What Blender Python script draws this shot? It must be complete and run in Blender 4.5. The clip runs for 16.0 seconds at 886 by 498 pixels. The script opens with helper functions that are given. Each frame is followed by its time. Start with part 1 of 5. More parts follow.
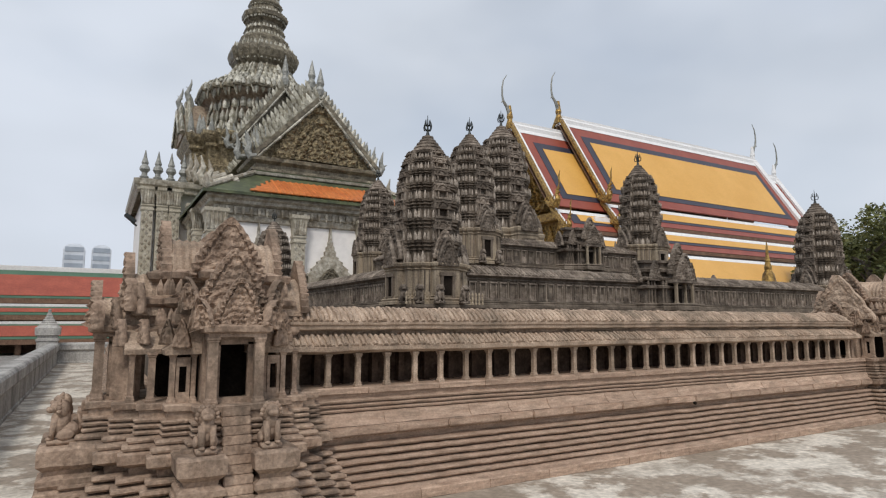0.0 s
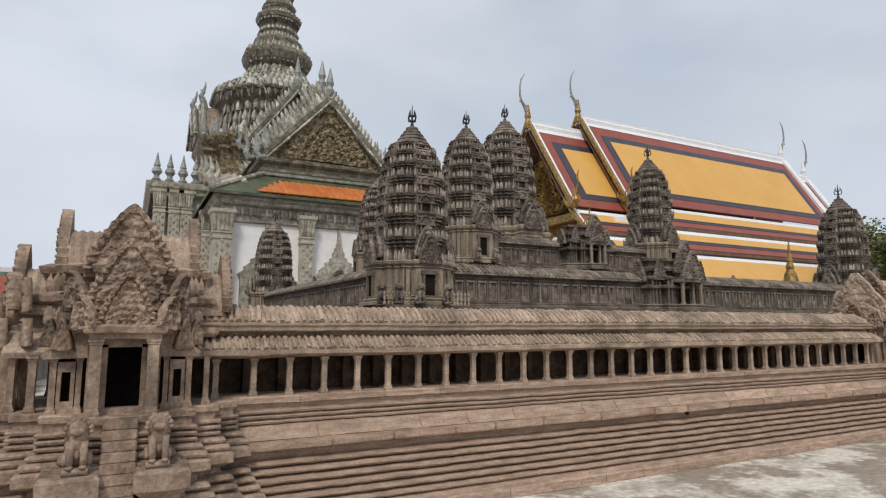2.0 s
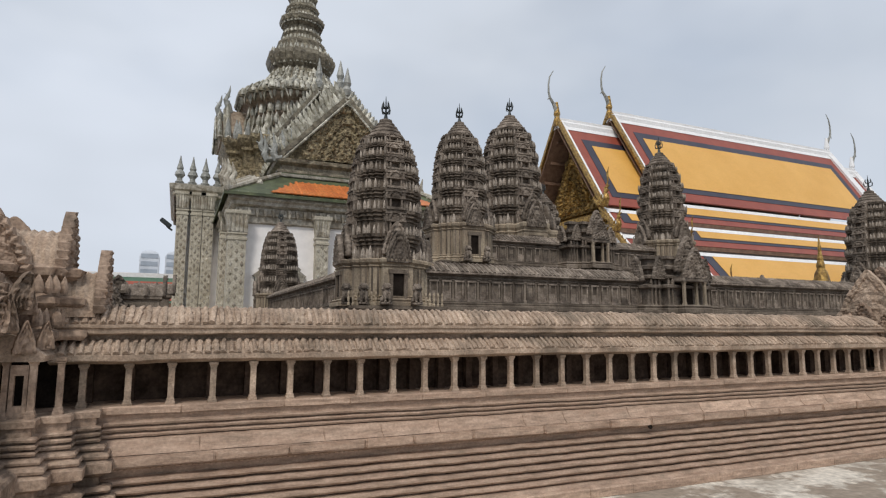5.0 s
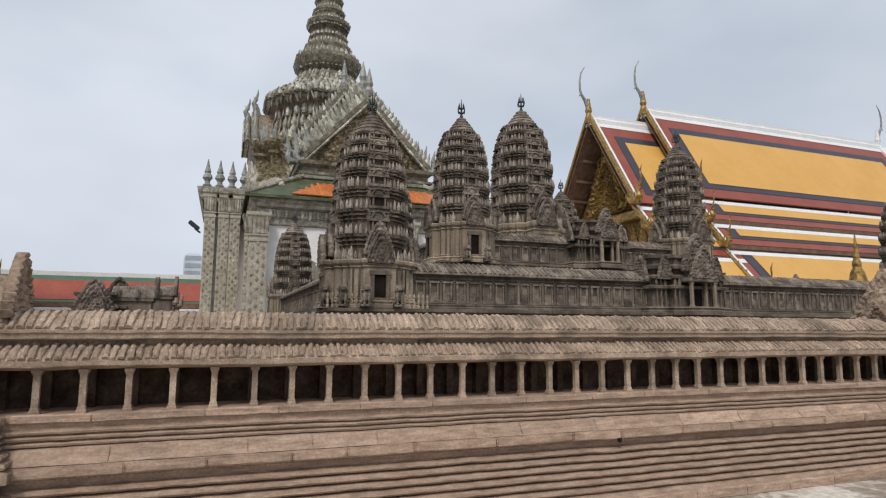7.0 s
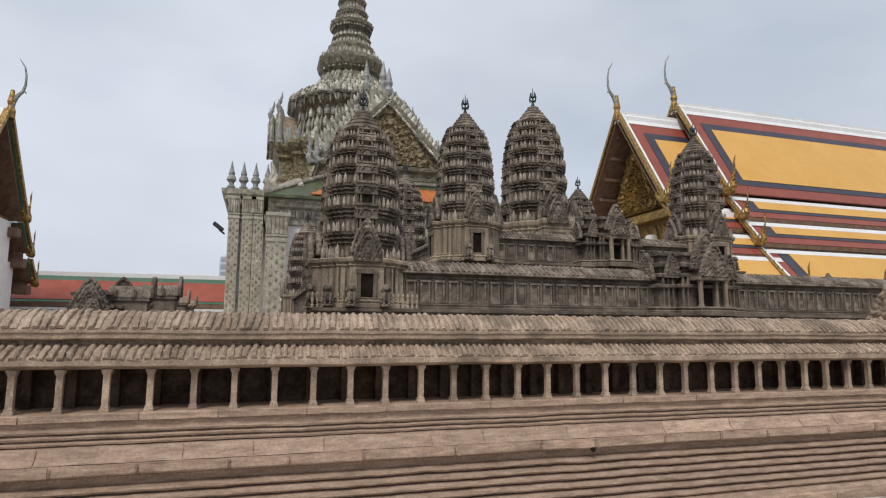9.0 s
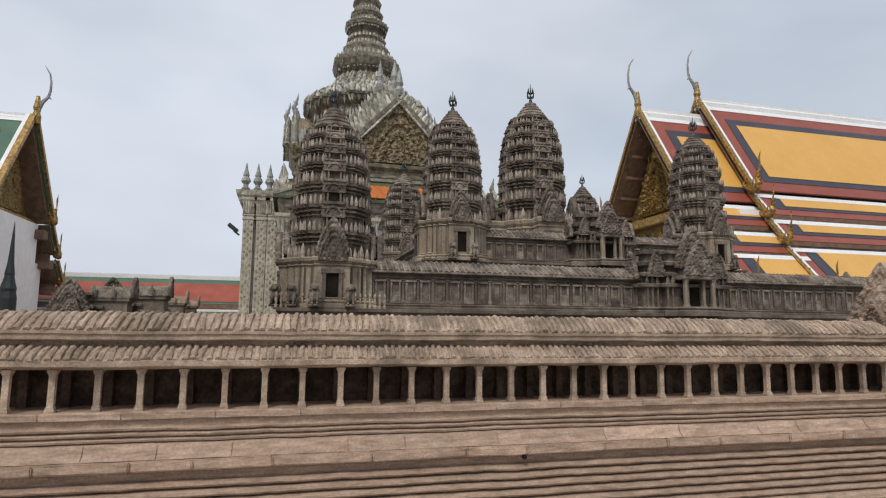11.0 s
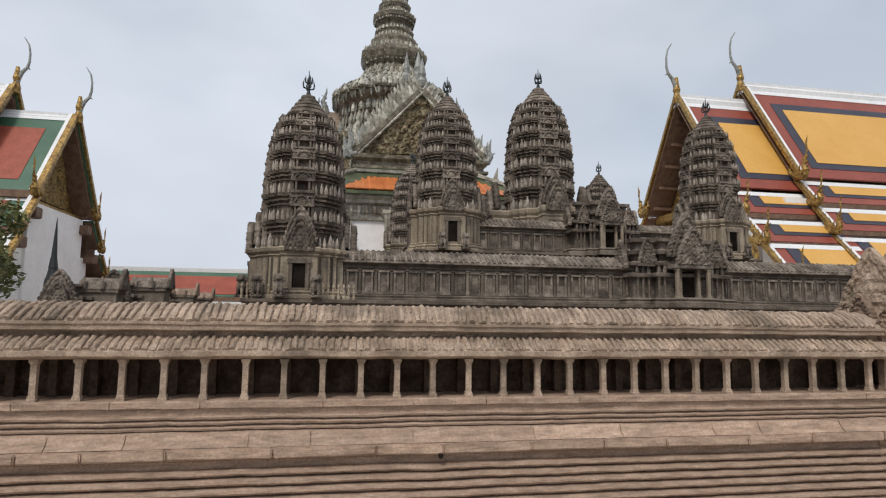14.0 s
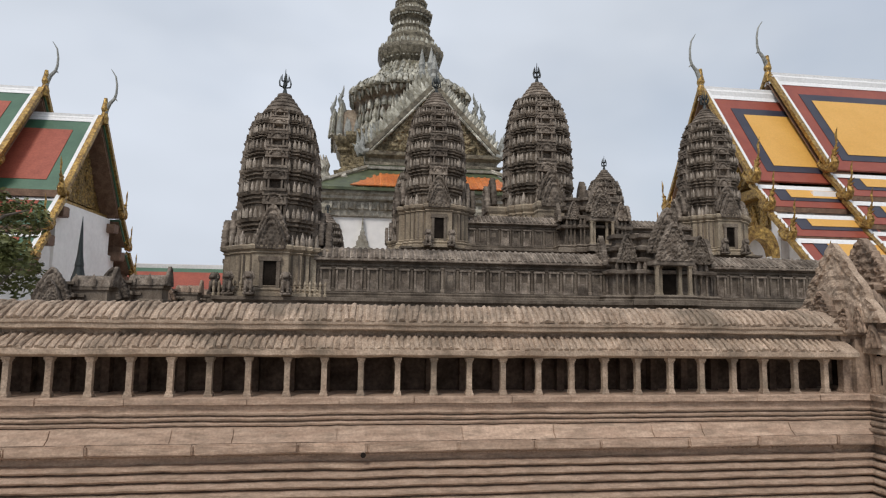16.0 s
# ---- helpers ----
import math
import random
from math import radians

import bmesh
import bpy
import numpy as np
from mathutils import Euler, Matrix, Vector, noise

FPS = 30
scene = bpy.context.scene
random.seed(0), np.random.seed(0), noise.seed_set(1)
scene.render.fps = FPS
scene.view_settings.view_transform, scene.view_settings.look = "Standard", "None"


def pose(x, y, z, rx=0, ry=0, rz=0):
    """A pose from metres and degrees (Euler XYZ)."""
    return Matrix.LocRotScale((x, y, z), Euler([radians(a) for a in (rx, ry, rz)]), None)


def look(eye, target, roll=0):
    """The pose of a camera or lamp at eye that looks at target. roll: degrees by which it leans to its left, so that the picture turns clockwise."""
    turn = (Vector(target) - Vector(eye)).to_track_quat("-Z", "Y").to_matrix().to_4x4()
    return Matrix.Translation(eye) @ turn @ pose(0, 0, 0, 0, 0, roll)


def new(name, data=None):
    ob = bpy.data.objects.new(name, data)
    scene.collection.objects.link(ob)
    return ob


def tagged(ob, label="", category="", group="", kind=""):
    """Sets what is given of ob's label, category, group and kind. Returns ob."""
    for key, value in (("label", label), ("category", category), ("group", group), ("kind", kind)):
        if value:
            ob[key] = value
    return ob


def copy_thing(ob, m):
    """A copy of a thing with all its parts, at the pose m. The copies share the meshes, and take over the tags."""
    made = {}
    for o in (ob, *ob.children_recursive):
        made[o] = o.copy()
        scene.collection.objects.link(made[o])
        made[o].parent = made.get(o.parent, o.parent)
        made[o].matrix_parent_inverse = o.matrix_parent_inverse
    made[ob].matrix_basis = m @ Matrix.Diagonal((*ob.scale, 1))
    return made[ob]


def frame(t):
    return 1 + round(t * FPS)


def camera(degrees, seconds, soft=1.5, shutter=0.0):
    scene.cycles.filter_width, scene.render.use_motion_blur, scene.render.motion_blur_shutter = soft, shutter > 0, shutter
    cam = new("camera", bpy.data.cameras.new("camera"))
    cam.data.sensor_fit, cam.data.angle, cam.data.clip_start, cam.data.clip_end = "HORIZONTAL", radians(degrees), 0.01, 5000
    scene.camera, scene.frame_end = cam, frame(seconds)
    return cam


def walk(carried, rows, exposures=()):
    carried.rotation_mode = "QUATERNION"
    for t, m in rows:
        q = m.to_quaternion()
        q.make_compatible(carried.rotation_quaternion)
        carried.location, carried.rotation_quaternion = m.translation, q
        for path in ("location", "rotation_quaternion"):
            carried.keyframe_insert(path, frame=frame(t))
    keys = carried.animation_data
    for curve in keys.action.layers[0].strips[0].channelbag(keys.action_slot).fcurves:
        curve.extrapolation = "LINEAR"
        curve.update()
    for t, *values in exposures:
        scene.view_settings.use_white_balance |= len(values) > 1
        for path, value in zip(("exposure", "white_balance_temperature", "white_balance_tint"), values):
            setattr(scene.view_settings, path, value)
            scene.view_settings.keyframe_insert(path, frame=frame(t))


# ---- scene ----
cam = camera(72.9, 16.0, soft=1.2)
METRES, EYE, TILT, LEAN, TURN = 7.0, 1.64, 6.9, 0.0, -29.9
ROWS = [
    (0.0, 0.0, 0.0, 0.0, -0.0, 0.0, 0.0),
    (0.5, 0.0215, 0.0233, -0.0036, 0.67, 0.08, 0.05),
    (1.0, 0.0449, 0.0469, -0.0046, 1.27, 0.15, 0.09),
    (1.5, 0.0723, 0.0711, -0.0084, 1.81, 0.21, 0.15),
    (2.0, 0.1041, 0.0964, -0.0144, 2.32, 0.26, 0.21),
    (2.5, 0.1368, 0.1184, -0.0147, 2.8, 0.29, 0.25),
    (3.0, 0.168, 0.1348, -0.0149, 3.34, 0.32, 0.3),
    (3.5, 0.1924, 0.1477, -0.0159, 3.9, 0.35, 0.34),
    (4.0, 0.2138, 0.1602, -0.0206, 4.53, 0.37, 0.4),
    (6.5, 0.3483, 0.2468, -0.0272, 8.75, 0.49, 0.8),
    (7.0, 0.3791, 0.2619, -0.0267, 9.71, 0.51, 0.89),
    (7.5, 0.4033, 0.2748, -0.0268, 10.59, 0.54, 0.97),
    (8.0, 0.4246, 0.2904, -0.0314, 11.41, 0.57, 1.04),
    (8.5, 0.4443, 0.3065, -0.0339, 12.15, 0.61, 1.09),
    (9.0, 0.4653, 0.3263, -0.0341, 12.83, 0.62, 1.14),
    (11.5, 0.6101, 0.401, -0.0417, 16.11, 0.7, 1.43),
    (12.0, 0.6303, 0.4115, -0.0465, 16.76, 0.65, 1.48),
    (12.5, 0.6496, 0.4266, -0.0523, 17.42, 0.58, 1.51),
    (13.0, 0.6702, 0.4472, -0.0548, 18.1, 0.46, 1.58),
    (13.5, 0.6949, 0.4651, -0.0525, 18.86, 0.31, 1.63),
    (14.0, 0.721, 0.4812, -0.0534, 19.63, 0.18, 1.71),
    (14.5, 0.7527, 0.4952, -0.0528, 20.41, 0.08, 1.77),
    (15.0, 0.7833, 0.5092, -0.0524, 21.18, 0.02, 1.85),
    (15.5, 0.8105, 0.5201, -0.0527, 21.83, -0.04, 1.91),
    (16.0, 0.833, 0.533, -0.0557, 22.35, -0.08, 1.94),
]
walk(cam, [(t, pose(0, 0, EYE, TILT, LEAN, TURN) @ pose(METRES * x, METRES * y, METRES * z, 90 + pitch, roll, yaw)) for t, x, y, z, yaw, pitch, roll in ROWS])
EXPOSURE = 0.08
scene.view_settings.exposure = EXPOSURE


# ---- world, sun ----
def make_world():
    w = bpy.data.worlds.new("overcast_sky")
    scene.world = w
    w.use_nodes = True
    n, l = w.node_tree.nodes, w.node_tree.links
    n.clear()
    out = n.new("ShaderNodeOutputWorld")
    sky = n.new("ShaderNodeTexSky")
    sky.sky_type, sky.sun_disc = "NISHITA", False
    sky.sun_elevation, sky.sun_rotation = radians(51), radians(212)
    sky.air_density, sky.dust_density = 1.2, 2.0
    bg = n.new("ShaderNodeBackground")
    bg.inputs["Strength"].default_value = 0.10
    l.new(sky.outputs[0], bg.inputs["Color"])
    co = n.new("ShaderNodeTexCoord")
    mp = n.new("ShaderNodeMapping")
    mp.inputs["Scale"].default_value = (1.0, 1.0, 1.9)
    mp.inputs["Location"].default_value = (0.35, 0.1, 0.2)
    l.new(co.outputs["Generated"], mp.inputs["Vector"])
    nz = n.new("ShaderNodeTexNoise")
    nz.inputs["Scale"].default_value, nz.inputs["Detail"].default_value = 2.1, 3.0
    nz.inputs["Roughness"].default_value = 0.5
    l.new(mp.outputs[0], nz.inputs["Vector"])
    tone = n.new("ShaderNodeValToRGB")
    e = tone.color_ramp.elements
    e[0].position, e[0].color = 0.36, (0.66, 0.715, 0.80, 1)
    e[1].position, e[1].color = 0.62, (0.76, 0.82, 0.92, 1)
    l.new(nz.outputs["Fac"], tone.inputs["Fac"])
    cloud = n.new("ShaderNodeBackground")
    cloud.inputs["Strength"].default_value = 0.87
    l.new(tone.outputs["Color"], cloud.inputs["Color"])
    nz2 = n.new("ShaderNodeTexNoise")
    nz2.inputs["Scale"].default_value, nz2.inputs["Detail"].default_value = 1.5, 4.0
    l.new(mp.outputs[0], nz2.inputs["Vector"])
    cover = n.new("ShaderNodeMapRange")
    cover.inputs["From Min"].default_value, cover.inputs["From Max"].default_value = 0.36, 0.56
    cover.inputs["To Min"].default_value, cover.inputs["To Max"].default_value = 0.72, 1.0
    l.new(nz2.outputs["Fac"], cover.inputs["Value"])
    mix = n.new("ShaderNodeMixShader")
    l.new(cover.outputs[0], mix.inputs[0])
    l.new(bg.outputs[0], mix.inputs[1])
    l.new(cloud.outputs[0], mix.inputs[2])
    l.new(mix.outputs[0], out.inputs["Surface"])


make_world()
sun = new("sun", bpy.data.lights.new("sun", "SUN"))
sun.data.energy, sun.data.angle, sun.data.color = 1.7, radians(12), (1.0, 0.95, 0.88)
sun.matrix_basis = look((-7, -11, 16), (0, 0, 0))


# ---- materials ----
def mat(name, a, b, scale=6.0, rough=0.85, bump=0.3, metal=0.0, fine=60.0, stain=None, streak=1.0, amount=0.5, dist=0.02, rand=0.0, grainy=0.25, spread=0.45, sharp=0.14, gloss=None, island=0.0):
    """Two-tone weathered surface: coarse patches of a and b, fine grain, stains, relief."""
    m = bpy.data.materials.new(name)
    m.use_nodes = True
    n, l = m.node_tree.nodes, m.node_tree.links
    bsdf = n["Principled BSDF"]
    geo = n.new("ShaderNodeNewGeometry")
    mp = n.new("ShaderNodeMapping")
    mp.inputs["Scale"].default_value = (1, 1, streak)
    l.new(geo.outputs["Position"], mp.inputs["Vector"])
    big = n.new("ShaderNodeTexNoise")
    big.inputs["Scale"].default_value, big.inputs["Detail"].default_value = scale, 7.0
    big.inputs["Roughness"].default_value = 0.65
    l.new(mp.outputs[0], big.inputs["Vector"])
    small = n.new("ShaderNodeTexNoise")
    small.inputs["Scale"].default_value, small.inputs["Detail"].default_value = fine, 4.0
    l.new(geo.outputs["Position"], small.inputs["Vector"])
    ramp = n.new("ShaderNodeValToRGB")
    ramp.color_ramp.elements[0].position, ramp.color_ramp.elements[1].position = 0.5 - sharp, 0.5 + sharp
    ramp.color_ramp.elements[0].color, ramp.color_ramp.elements[1].color = (*a, 1), (*b, 1)
    l.new(big.outputs["Fac"], ramp.inputs["Fac"])
    grain = n.new("ShaderNodeMapRange")
    grain.inputs["From Min"].default_value, grain.inputs["From Max"].default_value = 0.3, 0.7
    grain.inputs["To Min"].default_value, grain.inputs["To Max"].default_value = 1 - grainy * 1.1, 1 + grainy * 0.9
    l.new(small.outputs["Fac"], grain.inputs["Value"])
    mul = n.new("ShaderNodeVectorMath")
    mul.operation = "MULTIPLY"
    l.new(ramp.outputs["Color"], mul.inputs[0])
    l.new(grain.outputs[0], mul.inputs[1])
    col = mul.outputs[0]
    if rand:
        info = n.new("ShaderNodeObjectInfo")
        vary = n.new("ShaderNodeMapRange")
        vary.inputs["To Min"].default_value, vary.inputs["To Max"].default_value = 1 - rand, 1 + rand
        l.new(info.outputs["Random"], vary.inputs["Value"])
        m2 = n.new("ShaderNodeVectorMath")
        m2.operation = "MULTIPLY"
        l.new(col, m2.inputs[0])
        l.new(vary.outputs[0], m2.inputs[1])
        col = m2.outputs[0]
    if island:
        vary = n.new("ShaderNodeMapRange")
        vary.inputs["To Min"].default_value, vary.inputs["To Max"].default_value = 1 - island, 1 + island
        l.new(geo.outputs["Random Per Island"], vary.inputs["Value"])
        m3 = n.new("ShaderNodeVectorMath")
        m3.operation = "MULTIPLY"
        l.new(col, m3.inputs[0])
        l.new(vary.outputs[0], m3.inputs[1])
        col = m3.outputs[0]
    if stain:
        sn = n.new("ShaderNodeTexNoise")
        sn.inputs["Scale"].default_value, sn.inputs["Detail"].default_value = scale * spread, 8.0
        sn.inputs["Roughness"].default_value = 0.7
        mp2 = n.new("ShaderNodeMapping")
        mp2.inputs["Location"].default_value = (7.3, 2.1, 4.4)
        mp2.inputs["Scale"].default_value = (1, 1, streak)
        l.new(geo.outputs["Position"], mp2.inputs["Vector"])
        l.new(mp2.outputs[0], sn.inputs["Vector"])
        r2 = n.new("ShaderNodeMapRange")
        r2.inputs["From Min"].default_value, r2.inputs["From Max"].default_value = 0.46, 0.66
        r2.inputs["To Max"].default_value = amount
        l.new(sn.outputs["Fac"], r2.inputs["Value"])
        mx = n.new("ShaderNodeMix")
        mx.data_type = "RGBA"
        l.new(r2.outputs[0], mx.inputs[0])
        l.new(col, mx.inputs[6])
        mx.inputs[7].default_value = (*stain, 1)
        col = mx.outputs[2]
    l.new(col, bsdf.inputs["Base Color"])
    bsdf.inputs["Roughness"].default_value, bsdf.inputs["Metallic"].default_value = rough, metal
    bsdf.inputs["Specular IOR Level"].default_value = gloss if gloss is not None else (0.12 if rough > 0.8 else 0.45)
    if bump:
        add = n.new("ShaderNodeMath")
        add.operation = "MULTIPLY_ADD"
        add.inputs[1].default_value = 0.4
        l.new(small.outputs["Fac"], add.inputs[0])
        l.new(big.outputs["Fac"], add.inputs[2])
        bp = n.new("ShaderNodeBump")
        bp.inputs["Strength"].default_value, bp.inputs["Distance"].default_value = bump, dist
        l.new(add.outputs[0], bp.inputs["Height"])
        l.new(bp.outputs[0], bsdf.inputs["Normal"])
    return m


M_STONE = mat("warm_cast_stone", (0.375, 0.258, 0.188), (0.515, 0.373, 0.28), 4.5, 0.9, 0.9, fine=45, stain=(0.18, 0.135, 0.10), amount=0.62, rand=0.14, streak=5.5, spread=1.1, grainy=0.16, dist=0.012)
M_ROOFSTONE = mat("weathered_roof_stone", (0.322, 0.235, 0.172), (0.505, 0.388, 0.295), 5.0, 0.92, 0.8, fine=60, stain=(0.15, 0.12, 0.09), amount=0.8, rand=0.16)
M_CARVED = mat("grey_brown_carved_stone", (0.243, 0.17, 0.124), (0.445, 0.33, 0.248), 6.0, 0.92, 1.0, fine=35, stain=(0.105, 0.082, 0.063), amount=0.85, rand=0.12, streak=0.6)
M_DARK = mat("dark_cast_stone", (0.12, 0.094, 0.074), (0.31, 0.258, 0.21), 5.0, 0.92, 0.9, fine=35, stain=(0.055, 0.045, 0.037), amount=0.8, rand=0.3)
M_DARKWALL = mat("grey_cast_stone_wall", (0.115, 0.09, 0.07), (0.25, 0.205, 0.162), 3.5, 0.92, 0.9, fine=40, stain=(0.06, 0.05, 0.04), amount=0.8, streak=0.4, rand=0.15)
M_PALE = mat("pale_cast_stone_wall", (0.26, 0.205, 0.15), (0.43, 0.355, 0.26), 3.0, 0.9, 0.6, fine=40, stain=(0.10, 0.083, 0.066), amount=0.85, streak=0.3)
# Near-black colour that stands in for shade in doorways, cores and holes.
M_HOLESHADE = mat("soot_dark_interior", (0.010, 0.008, 0.007), (0.028, 0.022, 0.018), 4.0, 1.0, 0.3, gloss=0.0)
# Stone darkened in its colour to give the shade behind the pillars.
M_BAYSHADE = mat("smoke_stained_stone", (0.04, 0.027, 0.02), (0.115, 0.08, 0.06), 5.0, 1.0, 0.5, fine=30, gloss=0.0)
M_FLOOR = mat("worn_terrace_paving", (0.33, 0.27, 0.21), (0.68, 0.62, 0.53), 1.3, 0.8, 0.3, fine=14, stain=(0.22, 0.175, 0.13), amount=0.75, spread=1.6, sharp=0.035)
M_WHITE = mat("white_lime_plaster", (0.84, 0.80, 0.77), (0.91, 0.88, 0.85), 0.4, 0.7, 0.1, fine=3, grainy=0.05)
M_PARAPET = mat("grey_parapet_plaster", (0.33, 0.31, 0.29), (0.47, 0.45, 0.42), 1.5, 0.85, 0.3, fine=20, stain=(0.10, 0.098, 0.09), amount=0.75, streak=0.4, spread=1.0)
M_GOLD = mat("gilded_lacquer", (0.16, 0.085, 0.025), (0.56, 0.36, 0.10), 4.0, 0.45, 0.9, metal=0.5, fine=9, dist=0.08, grainy=0.35, stain=(0.10, 0.04, 0.02), amount=0.5, spread=1.4)
M_GOLDDARK = mat("dark_gilded_relief", (0.06, 0.035, 0.015), (0.42, 0.27, 0.08), 5.0, 0.5, 1.0, metal=0.4, fine=6, dist=0.2)
M_YELLOW = mat("yellow_glazed_tile", (0.66, 0.35, 0.075), (0.72, 0.40, 0.10), 0.25, 0.5, 0.1, fine=8, grainy=0.06)
M_REDTILE = mat("red_brown_glazed_tile", (0.25, 0.055, 0.035), (0.31, 0.075, 0.045), 0.6, 0.45, 0.15, fine=8, grainy=0.08)
M_NAVY = mat("navy_glazed_tile", (0.030, 0.028, 0.045), (0.045, 0.042, 0.06), 0.6, 0.4, 0.1, fine=8, grainy=0.08)
M_GREENTILE = mat("green_glazed_tile", (0.045, 0.11, 0.065), (0.07, 0.15, 0.09), 0.6, 0.4, 0.15, fine=8, grainy=0.08)
M_DKGREEN = mat("olive_green_glazed_tile", (0.055, 0.07, 0.03), (0.12, 0.135, 0.065), 1.6, 0.5, 0.4, fine=5, stain=(0.03, 0.035, 0.02), amount=0.6)
M_ORANGE = mat("orange_glazed_tile", (0.50, 0.13, 0.03), (0.62, 0.20, 0.05), 1.0, 0.45, 0.15, fine=8, rand=0.15)
M_BRICKRED = mat("brick_red_glazed_tile", (0.29, 0.062, 0.035), (0.38, 0.088, 0.05), 0.8, 0.6, 0.2, fine=8, grainy=0.15)
M_TRIMWHITE = mat("white_roof_trim", (0.74, 0.73, 0.72), (0.82, 0.81, 0.80), 0.5, 0.6, 0.1, fine=6, grainy=0.08)
M_MOSAIC = mat("grey_green_porcelain_mosaic", (0.085, 0.07, 0.045), (0.27, 0.235, 0.165), 2.6, 0.55, 0.9, fine=7, dist=0.12, stain=(0.06, 0.045, 0.03), amount=0.6, rand=0.2)
M_MOSAICPALE = mat("pale_porcelain_mosaic", (0.22, 0.19, 0.14), (0.55, 0.51, 0.43), 3.0, 0.5, 0.8, fine=8, dist=0.08, stain=(0.20, 0.15, 0.09), amount=0.7, rand=0.3)
M_SCALE = mat("pale_green_porcelain_scale", (0.19, 0.175, 0.125), (0.58, 0.555, 0.475), 2.4, 0.45, 0.5, fine=8, dist=0.05, stain=(0.12, 0.10, 0.05), amount=0.7, island=0.45)
M_MOSAICRED = mat("russet_porcelain_mosaic", (0.17, 0.11, 0.07), (0.36, 0.29, 0.21), 2.2, 0.5, 0.9, fine=7, dist=0.12)
M_PEDIMENT = mat("dull_gilded_mosaic_relief", (0.10, 0.075, 0.04), (0.36, 0.29, 0.17), 4.0, 0.5, 0.9, metal=0.1, fine=8, dist=0.15)
M_COLUMN = mat("cream_mosaic_column", (0.34, 0.30, 0.225), (0.50, 0.455, 0.365), 1.5, 0.55, 0.4, fine=14, dist=0.03)
# Antefix stone, a paler tone than the tiers behind it.
M_TIP = mat("pale_weathered_antefix_stone", (0.20, 0.165, 0.132), (0.42, 0.36, 0.30), 7.0, 0.92, 0.8, fine=40, rand=0.3)
M_SPIKE = mat("grey_glazed_spike", (0.17, 0.17, 0.15), (0.36, 0.36, 0.33), 3.0, 0.5, 0.3, fine=10)
M_IRON = mat("dark_iron", (0.03, 0.035, 0.035), (0.06, 0.065, 0.065), 20, 0.5, 0.2, metal=0.6)
M_SOFFIT = mat("dark_timber_soffit", (0.14, 0.078, 0.05), (0.23, 0.14, 0.09), 2.0, 0.7, 0.2, fine=10)
M_HOTEL = mat("hazy_concrete_tower", (0.50, 0.53, 0.57), (0.58, 0.61, 0.65), 0.05, 0.8, 0.0, fine=0.4, grainy=0.08)
M_HOTELWIN = mat("hazy_window_band", (0.30, 0.34, 0.39), (0.34, 0.38, 0.43), 0.1, 0.5, 0.0, fine=0.4, grainy=0.08)
M_LEAF = mat("green_foliage", (0.06, 0.075, 0.018), (0.20, 0.20, 0.065), 1.5, 0.6, 0.0, fine=5)
M_BARK = mat("grey_bark", (0.09, 0.075, 0.06), (0.17, 0.145, 0.12), 3.0, 0.9, 0.6)
M_GROUND = mat("grey_paving_far", (0.20, 0.19, 0.18), (0.30, 0.29, 0.27), 0.3, 0.9, 0.2, fine=4)


# ---- mesh helpers ----
def part(name, bm, material, parent=None, label="", smooth=False):
    """Links a bmesh as one mesh object, under a thing or a part where one is given."""
    me = bpy.data.meshes.new(name)
    bmesh.ops.recalc_face_normals(bm, faces=bm.faces)
    bm.to_mesh(me)
    bm.free()
    me.materials.append(material)
    if smooth:
        me.polygons.foreach_set("use_smooth", [True] * len(me.polygons))
    ob = new(name, me)
    if parent:
        ob.parent = parent
    if label:
        ob["label"] = label
    return ob


def again(ob, m, parent=None):
    """One more piece on the same mesh."""
    o = new(ob.name.split(".")[0], ob.data)
    o.matrix_basis = m
    o.parent = parent or ob.parent
    return o


def thing(name, label, category, group="", kind="", at=(0, 0, 0)):
    e = new(name)
    e.location = at
    return tagged(e, label, category, group, kind)


def box(bm, x0, x1, y0, y1, z0, z1, rot=None):
    v = [bm.verts.new(p) for p in ((x0, y0, z0), (x1, y0, z0), (x1, y1, z0), (x0, y1, z0), (x0, y0, z1), (x1, y0, z1), (x1, y1, z1), (x0, y1, z1))]
    for f in ((3, 2, 1, 0), (4, 5, 6, 7), (0, 1, 5, 4), (1, 2, 6, 5), (2, 3, 7, 6), (3, 0, 4, 7)):
        bm.faces.new([v[i] for i in f])
    if rot:
        bmesh.ops.transform(bm, matrix=rot, verts=v)
    return v


def boxed(x0, x1, y0, y1, z0, z1, bevel=0.0):
    bm = bmesh.new()
    box(bm, x0, x1, y0, y1, z0, z1)
    if bevel:
        bmesh.ops.bevel(bm, geom=bm.edges[:], offset=bevel, segments=2, affect="EDGES")
    return bm


def offset(poly, d):
    """A counter-clockwise plan, grown outward by d with mitred corners."""
    out = []
    for i, p in enumerate(poly):
        a, b, c = Vector(poly[i - 1]), Vector(p), Vector(poly[(i + 1) % len(poly)])
        e, f = (b - a).normalized(), (c - b).normalized()
        n1, n2 = Vector((e.y, -e.x)), Vector((f.y, -f.x))
        out.append(b + (n1 + n2) * (d / max(0.3, 1 + n1.dot(n2))))
    return out


def rings(bm, loops, top=True, bottom=False):
    """Skins a stack of closed loops of 3D points."""
    vs = [[bm.verts.new(p) for p in lp] for lp in loops]
    n = len(vs[0])
    for lo, hi in zip(vs, vs[1:]):
        for i in range(n):
            bm.faces.new((lo[i], lo[(i + 1) % n], hi[(i + 1) % n], hi[i]))
    if top:
        bm.faces.new(vs[-1])
    if bottom:
        bm.faces.new(vs[0][::-1])


